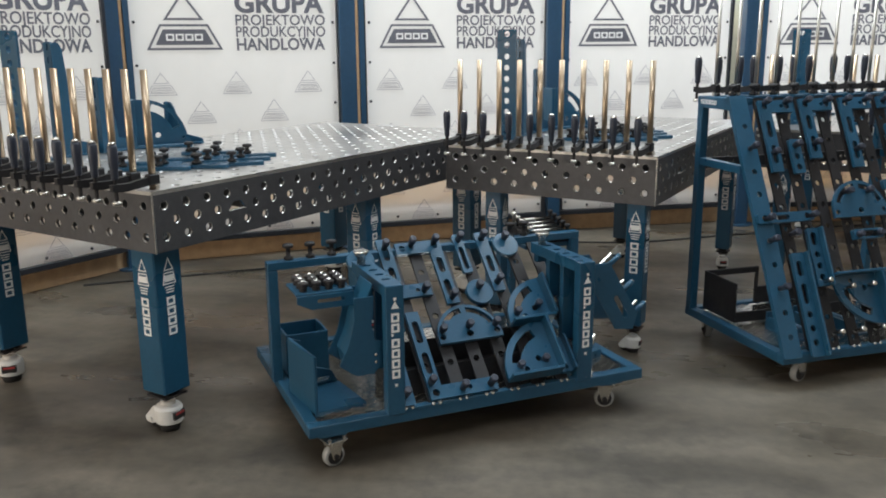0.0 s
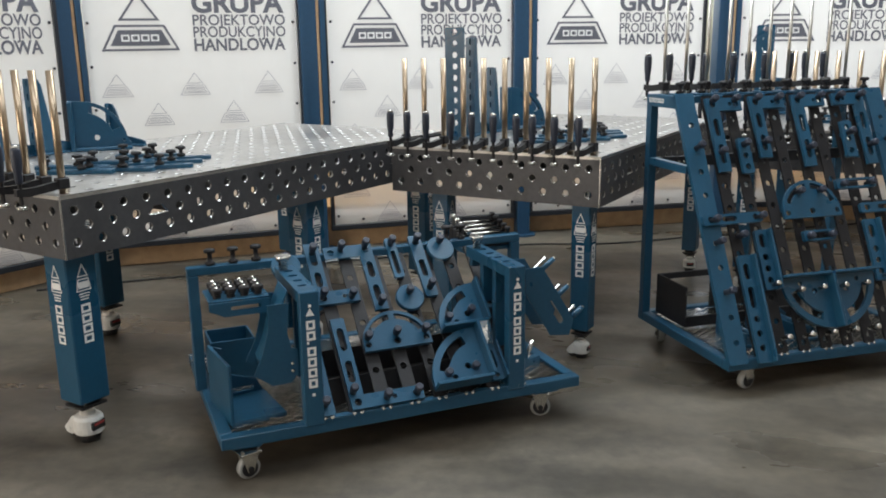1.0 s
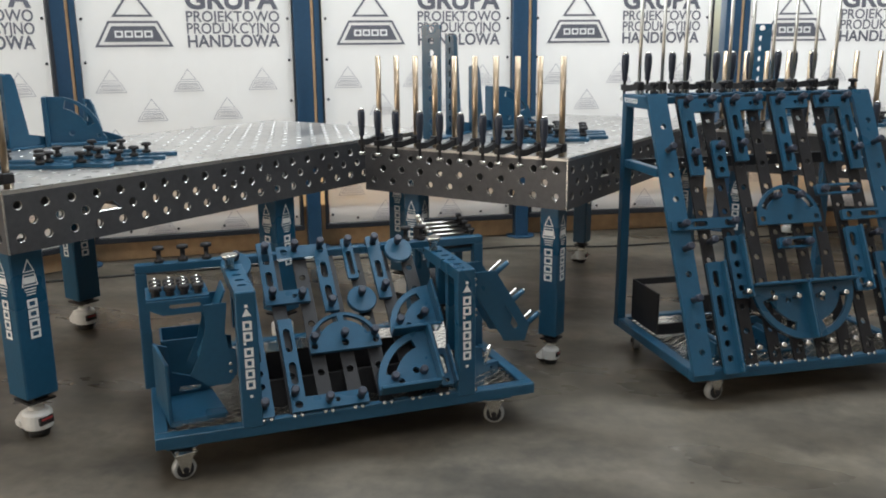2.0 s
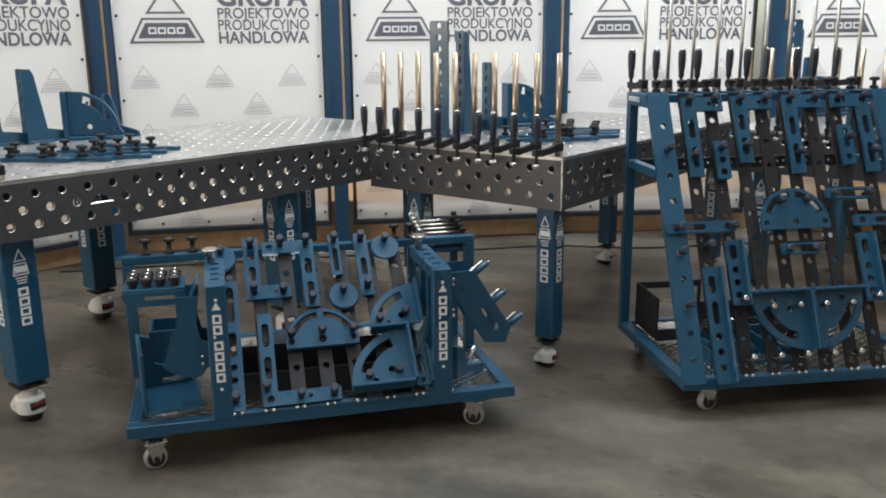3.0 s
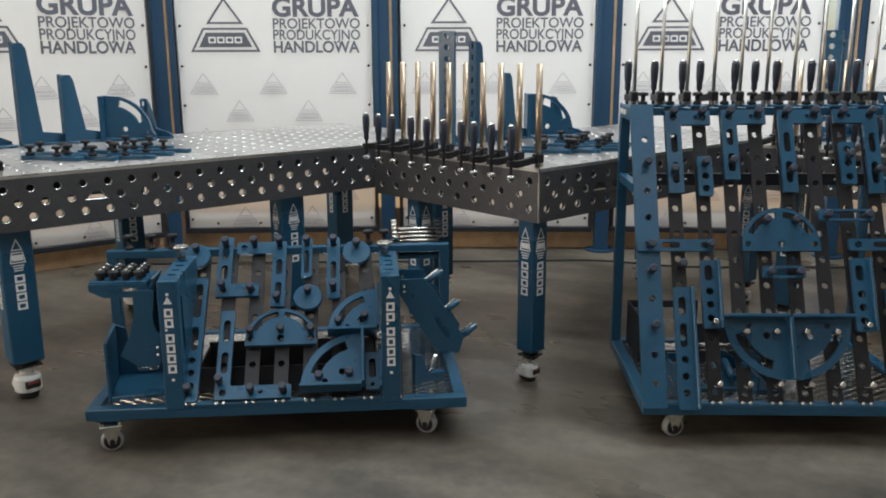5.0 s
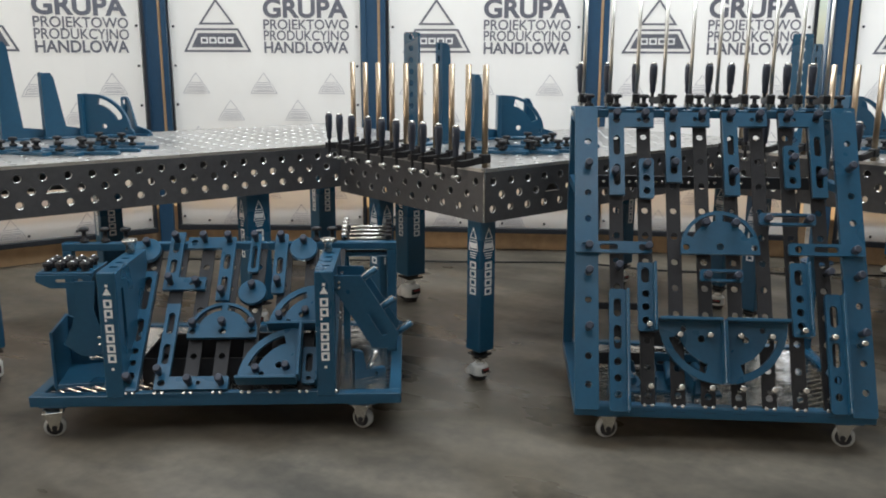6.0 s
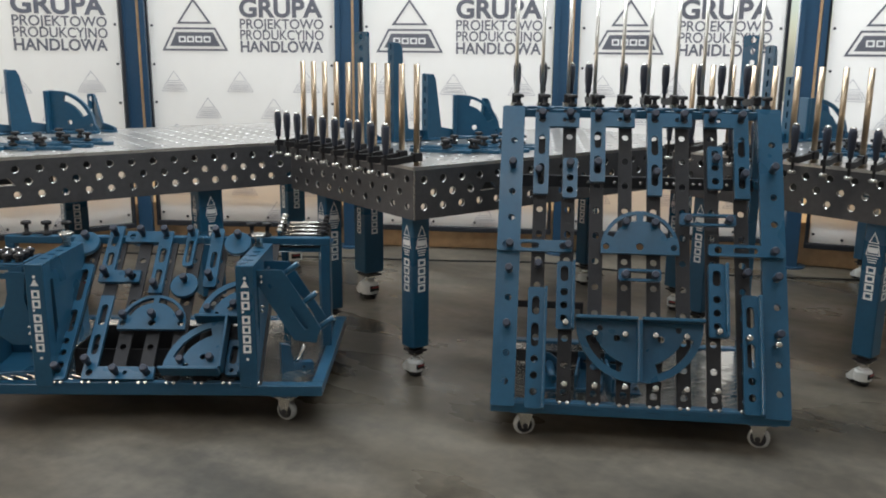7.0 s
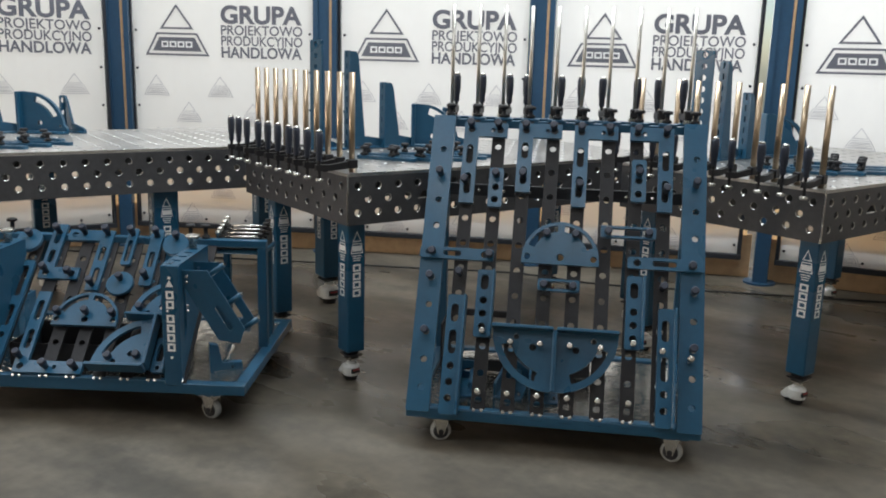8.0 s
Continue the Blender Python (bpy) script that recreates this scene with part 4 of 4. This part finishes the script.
for b in ((0, 0.67, 0, 0.006, 0, 0.100), (0, 0.67, 0.254, 0.26, 0, 0.115), (0, 0.006, 0.006, 0.254, 0, 0.100), (0.664, 0.67, 0.006, 0.254, 0, 0.100), (0.006, 0.664, 0.006, 0.254, 0.0, 0.006)):
    bm = B(); box(bm, *b, None, 0.001); part("panel", bm, BLACK, sheet)
# sloping holder plates beside the other shield
for k, v in enumerate((0.055, 0.20)):
    bm = B()
    plate(bm, [(1.128, 0.60), (1.225, 0.60), (1.365, 0.375), (1.345, 0.315), (1.262, 0.325), (1.128, 0.545)], [slot(1.285, 0.415, 0.11, 0.022, -58), circle(1.145, 0.575, 0.006, 8), circle(1.145, 0.555, 0.006, 8)], 0.006, pose(0, v, 0, 90, 0, 0))
    part("holder_plate", bm, BLUE, low)
for z, x in ((0.585, 1.235), (0.47, 1.30), (0.375, 1.365)):
    h = thing("tube_stop", M1 @ pose(x, 0.04, z, 0, 52, 0), "short blue and bright tube stop resting in the holder", "tube stop", "tube stops")
    bm = B(); cyl(bm, (0, 0.03, -0.01), (0, 0.03, 0.060), 0.0105, None, 14); part("tube", bm, BLUE, h, "", True)
    bm = B(); cyl(bm, (0, 0.03, 0.060), (0, 0.03, 0.066), 0.006, None, 14); cyl(bm, (0, 0.075, -0.01), (0, 0.075, 0.050), 0.007, None, 12); part("tip", bm, CHROME, h, "", False)
# block with bright pins behind the rack
blk = thing("pin_block", M1 @ pose(1.115, 0.50, 0.585), "stepped black steel block holding rows of bright pins", "pin block")
for k in range(5):
    bm = B(); box(bm, 0, 0.215, 0.038 * k, 0.038 * k + 0.0378, 0, 0.030 + 0.009 * k, None, 0.002); part("step", bm, BLACK, blk)
    bm = B(); cyl(bm, (0.035, 0.038 * k + 0.019, 0.037 + 0.009 * k), (0.205, 0.038 * k + 0.019, 0.037 + 0.009 * k), 0.0068, None, 10); part("pin", bm, CHROME, blk, "bright steel pin", True)
    bm = B(); lathe(bm, [(0.008, 0.030 + 0.009 * k), (0.008, 0.062 + 0.009 * k), (0.014, 0.064 + 0.009 * k), (0.014, 0.076 + 0.009 * k), (0.009, 0.079 + 0.009 * k)], 12, pose(0.016, 0.038 * k + 0.019, 0)); part("pin_head", bm, CHROME, blk, "", True)
    bm = B(); lathe(bm, [(0.008, 0.030 + 0.009 * k), (0.008, 0.050 + 0.009 * k), (0.013, 0.052 + 0.009 * k), (0.013, 0.064 + 0.009 * k)], 12, pose(0.200, 0.038 * k + 0.019, 0.008)); part("pin_head", bm, BLACK, blk, "", True)
bm = B(); box(bm, 1.10, 1.34, 0.50, 0.70, 0.565, 0.584, None, 0.003); part("rear_shelf", bm, BLUE, low)
for x in (1.11, 1.30):
    bm = B(); box(bm, x, x + 0.03, 0.66, 0.69, Z1, 0.565, None, 0.002); part("shelf_post", bm, BLUE, low)
# short screws standing on the top rail
for k, x in enumerate((0.07, 0.155, 0.24, 1.02, 1.085)):
    s = thing("knob_screw", M1 @ pose(x, 0.495, 0.6325), "black knurled knob screw standing on the rail", "knob screw", "knob screws on the rail")
    bm = B(); knob_screw(bm, 0, 0, 0, 0.062); part("knob", bm, BLACK, s, "", True)
# angle bracket and box lying on the end plates
br = thing("angle_bracket", M1 @ pose(0.06, 0.06, Z1, 0, 0, 8), "blue welded angle bracket lying on the tread plate", "angle bracket")
bm = B(); plate(bm, [(0, 0.0), (0.20, 0.0), (0.17, 0.06), (0.06, 0.10), (0.05, 0.20), (0, 0.22)], [slot(0.12, 0.03, 0.08, 0.02)], 0.012, pose(0, 0.30, 0, 90, 0, 0)); part("web", bm, BLUE, br)
bm = B(); box(bm, 0.0, 0.012, 0.05, 0.30, 0, 0.22, None, 0.002); part("flange", bm, BLUE, br)
bm = B(); box(bm, 0.012, 0.20, 0.05, 0.288, 0, 0.012, None, 0.002); part("flange", bm, BLUE, br)
bx = thing("steel_box", M1 @ pose(0.05, 0.52, Z1, 0, 0, 0), "open blue steel box on the tread plate", "box")
for b in ((0, 0.17, 0, 0.008, 0, 0.17), (0, 0.17, 0.162, 0.17, 0, 0.17), (0, 0.008, 0.008, 0.162, 0, 0.17), (0.162, 0.17, 0.008, 0.162, 0, 0.17), (0.008, 0.162, 0.008, 0.162, 0, 0.006)):
    bm = B(); box(bm, *b, None, 0.001); part("panel", bm, BLUE, bx)
sc = thing("clamp_shoe", M1 @ pose(1.19, 0.16, Z1, 0, 0, 24), "small blue clamp shoe lying on the tread plate", "clamp shoe")
bm = B(); plate(bm, [(0, 0), (0.13, 0), (0.13, 0.03), (0.05, 0.035), (0.035, 0.11), (0, 0.12)], [circle(0.09, 0.014, 0.006, 8)], 0.03, pose(0, 0.03, 0, 90, 0, 0)); part("shoe", bm, BLUE, sc)
bm = B(); cyl(bm, (0.06, 0.015, 0.03), (0.10, 0.015, 0.10), 0.010, None, 10); part("screw", bm, CHROME, sc, "", True)


# ---- tall tool cart ----
L2, D2, Z2 = 1.072, 0.76, 0.132
M2 = pose(1.452, 3.752, 0, 0, 0, 23.6)
tall = thing("tall_tool_cart", M2, "tall blue steel tool cart with sloping rack of black bars", "tool cart")
cart_base(tall, L2, D2, 0.106, 0.148, ((0.125, 0.06), (0.98, 0.05)))
RUN, RISE = 0.520, 1.050
TILT2 = math.degrees(math.atan2(RISE, RUN))
LONG = math.hypot(RUN, RISE)
R2 = pose(0, 0, Z2, TILT2, 0, 0)
for x in (0.0, L2 - 0.088):
    bm = B(); plate(bm, rrect(x, 0, x + 0.088, LONG + 0.01, 0.004), circles_along(x + 0.05, [0.09 + 0.105 * k for k in range(10)], 0.013), 0.020, None, -0.012)
    part("stile", bm, BLUE, tall, "", False, R2)
for k in range(8):
    rack_bar(tall, R2 @ pose(0.158 + 0.1082 * k, 0.0, -0.004), LONG)
bm = B(); box(bm, 0.09, L2 - 0.09, 0.006, 0.040, Z2, Z2 + 0.020, None, 0.002); part("foot_rail", bm, BLUE, tall)
bm = B(); box(bm, 0.0, L2, RUN + 0.004, RUN + 0.030, 1.150, 1.182, None, 0.002); part("top_rail", bm, BLUE, tall)
bm = B(); box(bm, 0.0, L2, 0.716, 0.756, 1.142, 1.182, None, 0.002); part("top_rail", bm, BLUE, tall)
bm = B(); box(bm, 0.03, L2 - 0.03, 0.70, 0.716, 0.845, 0.895, None, 0.002); part("back_rail", bm, RAIL, tall)
for x in (0.0, L2 - 0.040):
    bm = B(); box(bm, x, x + 0.040, 0.716, 0.756, Z2, 1.142, None, 0.003); part("rear_post", bm, BLUE, tall)
    bm = B(); box(bm, x + 0.002, x + 0.036, 0.40, 0.716, 0.86, 0.895, None, 0.002); part("side_rail", bm, BLUE, tall)
    bm = B(); box(bm, x, x + 0.040, RUN - 0.01, 0.716, 1.130, 1.184, None, 0.003); part("top_beam", bm, BLUE, tall)
bm = B()
for k in range(6):
    y = 0.575 + 0.022 * k
    loop = [(y, 1.148), (y + 0.015, 1.148), (y + 0.015, 1.168), (y, 1.168)]
    tmp = B(); quad_ring(tmp, loop, shrink(loop, 0.004), 0, 0.001)
    merge(bm, tmp, Matrix(((0, 0, -1, -0.0005), (-1, 0, 0, 1.305), (0, 1, 0, 0), (0, 0, 0, 1))))
part("mark", bm, WHITE_PRINT, tall, "plain white blocks")["kind"] = "stuff"
for k in range(8):
    for d in (-0.014, 0.014):
        part("bolt", NUT, None, tall, "", False, R2 @ pose(0.158 + 0.1082 * k + d, 0.022, 0.0))
        part("bolt", NUT, None, tall, "", False, pose(0.158 + 0.1082 * k + d, 0.700, 0.870, 90, 0, 0))
tr = thing("black_tray", M2 @ pose(0.06, 0.44, 0.149), "black steel tray with a high end standing on the tread plate", "tray")
bm = B(); box(bm, 0.0, 0.008, 0.0, 0.26, 0.0, 0.19, None, 0.002); part("end_panel", bm, BLACK, tr)
bm = B(); box(bm, 0.008, 0.30, 0.248, 0.26, 0.160, 0.19, None, 0.002); box(bm, 0.30, 0.62, 0.248, 0.26, 0.0, 0.085, None, 0.002); box(bm, 0.29, 0.302, 0.2475, 0.2605, 0.0, 0.19); part("back_bar", bm, BLACK, tr)
bm = B(); box(bm, 0.612, 0.62, 0.0, 0.248, 0.0, 0.085, None, 0.002); part("end_panel", bm, BLACK, tr)
bm = B(); box(bm, 0.008, 0.612, 0.0, 0.012, 0.0, 0.05, None, 0.002); part("front_panel", bm, BLACK, tr)



def clamp_holder(m, deep):
    """A low channel with one upright cheek and bright bolts."""
    t = thing("clamp_holder", m, "blue steel clamp holder with bright bolts on the tread plate", "clamp holder", "clamp holders on the cart")
    bm = B(); box(bm, 0, 0.11, 0, deep, 0, 0.010, None, 0.002); part("foot", bm, BLUE, t)
    bm = B(); plate(bm, [(0, 0.010), (0.11, 0.010), (0.10, 0.055), (0.06, 0.085), (0.0, 0.085)], [slot(0.045, 0.045, 0.05, 0.016)], 0.010, pose(0, deep, 0, 90, 0, 0)); part("cheek", bm, BLUE, t)
    bm = B(); box(bm, 0, 0.010, 0.0, deep - 0.011, 0.010, 0.062, None, 0.002); part("cheek", bm, BLUE, t)
    bm = B(); cyl(bm, (0.06, 0.02, 0.040), (0.06, deep - 0.012, 0.040), 0.016, None, 14); part("tube", bm, BLUE, t, "", True)
    for y in (0.03, deep - 0.05):
        bm = B(); lathe(bm, [(0.008, 0.010), (0.008, 0.020), (0.004, 0.024)], 8, pose(0.095, y, 0)); part("bolt", bm, CHROME, t)
    return t


for k, (x, y, turn) in enumerate(((0.17, 0.14, 4), (0.31, 0.16, -6), (0.45, 0.13, 3))):
    clamp_holder(M2 @ pose(x, y, 0.1425, 0, 0, turn), 0.20 + 0.02 * k)

RT = M2 @ R2
F = 0.012
ell(RT @ pose(0.130, 0.812, F), 0.335, 0.172, 0.058)
ell(RT @ pose(0.346, 0.866, F), 0.285, 0.170, 0.058)
ell(RT @ pose(0.564, 0.816, F), 0.335, 0.168, 0.056)
ell(RT @ pose(0.944, 0.812, F), 0.340, 0.166, 0.056, mirror=True)
holed_bar(RT @ pose(0.243, 0.800, F), 0.056, 0.16, [circle(0.028, 0.030), circle(0.028, 0.080), circle(0.028, 0.130)])
holed_bar(RT @ pose(0.789, 0.848, F), 0.056, 0.17, [circle(0.028, 0.030), circle(0.028, 0.085), circle(0.028, 0.140)])
holed_bar(RT @ pose(0.0, 0.628, F + 0.002, 0, 0, -90), 0.045, 0.284, [circle(0.022, 0.035), slot(0.022, 0.125, 0.07, 0.022, 90), circle(0.022, 0.25)])
holed_bar(RT @ pose(0.787, 0.632, F + 0.002, 0, 0, -90), 0.045, 0.276, [circle(0.022, 0.035), slot(0.022, 0.135, 0.09, 0.022, 90), circle(0.022, 0.24)])
protractor(RT @ pose(0.536, 0.606, F + 0.006), 0.145)
for x, y, w in ((0.458, 0.479, 0.156), (0.682, 0.699, 0.205)):
    hung("bracket_rail", rrect(x, y, x + w, y + 0.046, 0.008), [rrect(x + 0.028, y + 0.009, x + w - 0.028, y + 0.037, 0.006)], RT @ pose(0, 0, F + 0.01), "small blue open steel bracket on the rack", "bracket", 0.02)
quadrant(RT @ pose(0.528, 0.328, F + 0.004, 0, 0, 180), 0.225)
quadrant(RT @ pose(0.542, 0.328, F + 0.004, 0, 0, 180), 0.225, mirror=True)
holed_bar(RT @ pose(0.125, -0.005, F), 0.062, 0.45, [circle(0.03, 0.06), circle(0.03, 0.12), circle(0.03, 0.18), slot(0.03, 0.27, 0.09, 0.028, 90), slot(0.03, 0.38, 0.07, 0.028, 90)], True)
holed_bar(RT @ pose(0.230, 0.29, F), 0.058, 0.258, [circle(0.029, 0.04), circle(0.029, 0.09), circle(0.029, 0.14), slot(0.029, 0.21, 0.06, 0.03, 90)], True)
holed_bar(RT @ pose(0.787, 0.282, F), 0.058, 0.275, [circle(0.029, 0.04), circle(0.029, 0.09), circle(0.029, 0.14), slot(0.029, 0.22, 0.06, 0.03, 90)], True)
holed_bar(RT @ pose(0.905, 0.01, F), 0.056, 0.432, [circle(0.028, 0.06), circle(0.028, 0.12), slot(0.028, 0.21, 0.09, 0.028, 90), slot(0.028, 0.35, 0.08, 0.028, 90)], True)
pins(RT, [(0.158 + 0.1082 * k, 1.135) for k in range(8)] + [(0.15, 0.90), (0.375, 0.935), (0.595, 0.90), (0.92, 0.90), (0.27, 0.93), (0.817, 0.96), (0.05, 0.605), (0.27, 0.605), (1.02, 0.605), (0.482, 0.70), (0.59, 0.70), (0.482, 0.50), (0.59, 0.50), (0.71, 0.72), (0.86, 0.72),
          (0.05, 0.93), (1.03, 0.93), (0.05, 0.51), (1.03, 0.51), (0.05, 0.30), (1.03, 0.30), (0.16, 0.53), (0.92, 0.52)], 0.05)
for x, y in [(0.374, 0.275), (0.482, 0.275), (0.590, 0.275), (0.70, 0.275), (0.266, 0.31), (0.817, 0.30), (0.92, 0.28), (1.02, 0.26)] + [(0.266 + 0.1082 * k, 0.085) for k in range(6)]:
    s = thing("bright_pin", RT @ pose(x, y, 0.02), "bright steel locating pin stuck in the rack", "locating pin", "locating pins")
    bm = B(); lathe(bm, [(0.008, -0.01), (0.008, 0.03), (0.012, 0.033), (0.012, 0.050), (0.008, 0.054)], 10); part("pin", bm, CHROME, s, "", True)

# long clamps in the top of the tall cart
long_clamp = screw_clamp(0.455, "screw_clamp", 0.0075, LONG_ROD)
long_clamp["group"] = "long screw clamps"
rnd = random.Random(9)
for k in range(10):
    m = M2 @ pose(0.045 + 0.108 * k, 0.69, 1.183, 0, 0, 270 + rnd.uniform(-8, 10))
    if k == 0:
        long_clamp.matrix_basis = m
    else:
        copy_thing(long_clamp, m)
    s = thing("knob_screw", M2 @ pose(0.06 + 0.108 * k, 0.575, 1.1835), "black knurled knob screw standing on the cart", "knob screw", "knob screws on the cart")
    bm = B(); box(bm, -0.035, 0.035, -0.055, 0.03, -0.001, 0.006); part("base", bm, BLUE, s)
    bm = B(); knob_screw(bm, 0, 0, 0.006, 0.050); part("knob", bm, BLACK, s, "", True)


# ---- cable along the banner wall ----
def cable(points, r):
    c = bpy.data.curves.new("cable", "CURVE")
    c.dimensions, c.bevel_depth, c.bevel_resolution = "3D", r, 2
    sp = c.splines.new("NURBS")
    sp.points.add(len(points) - 1)
    for p, q in zip(sp.points, points):
        p.co = (*q, 1)
    sp.use_endpoint_u, sp.order_u = True, 4
    tmp_ob = bpy.data.objects.new("cable", c)
    scene.collection.objects.link(tmp_ob)
    bpy.context.view_layer.update()
    me = bpy.data.meshes.new_from_object(tmp_ob.evaluated_get(bpy.context.evaluated_depsgraph_get()))
    bpy.data.objects.remove(tmp_ob)
    me.materials.clear()
    me.materials.append(RUBBER)
    return me


rnd = random.Random(3)
pts = [(-2.35 + 0.42 * k, 4.98 + 0.42 * k * (0.50 if k < 8 else 0.43) + rnd.uniform(-0.02, 0.02), 0.006) for k in range(14)]
ob = new("cable", cable(pts, 0.006))
tagged(ob, "black rubber cable lying on the floor along the wall", "cable")
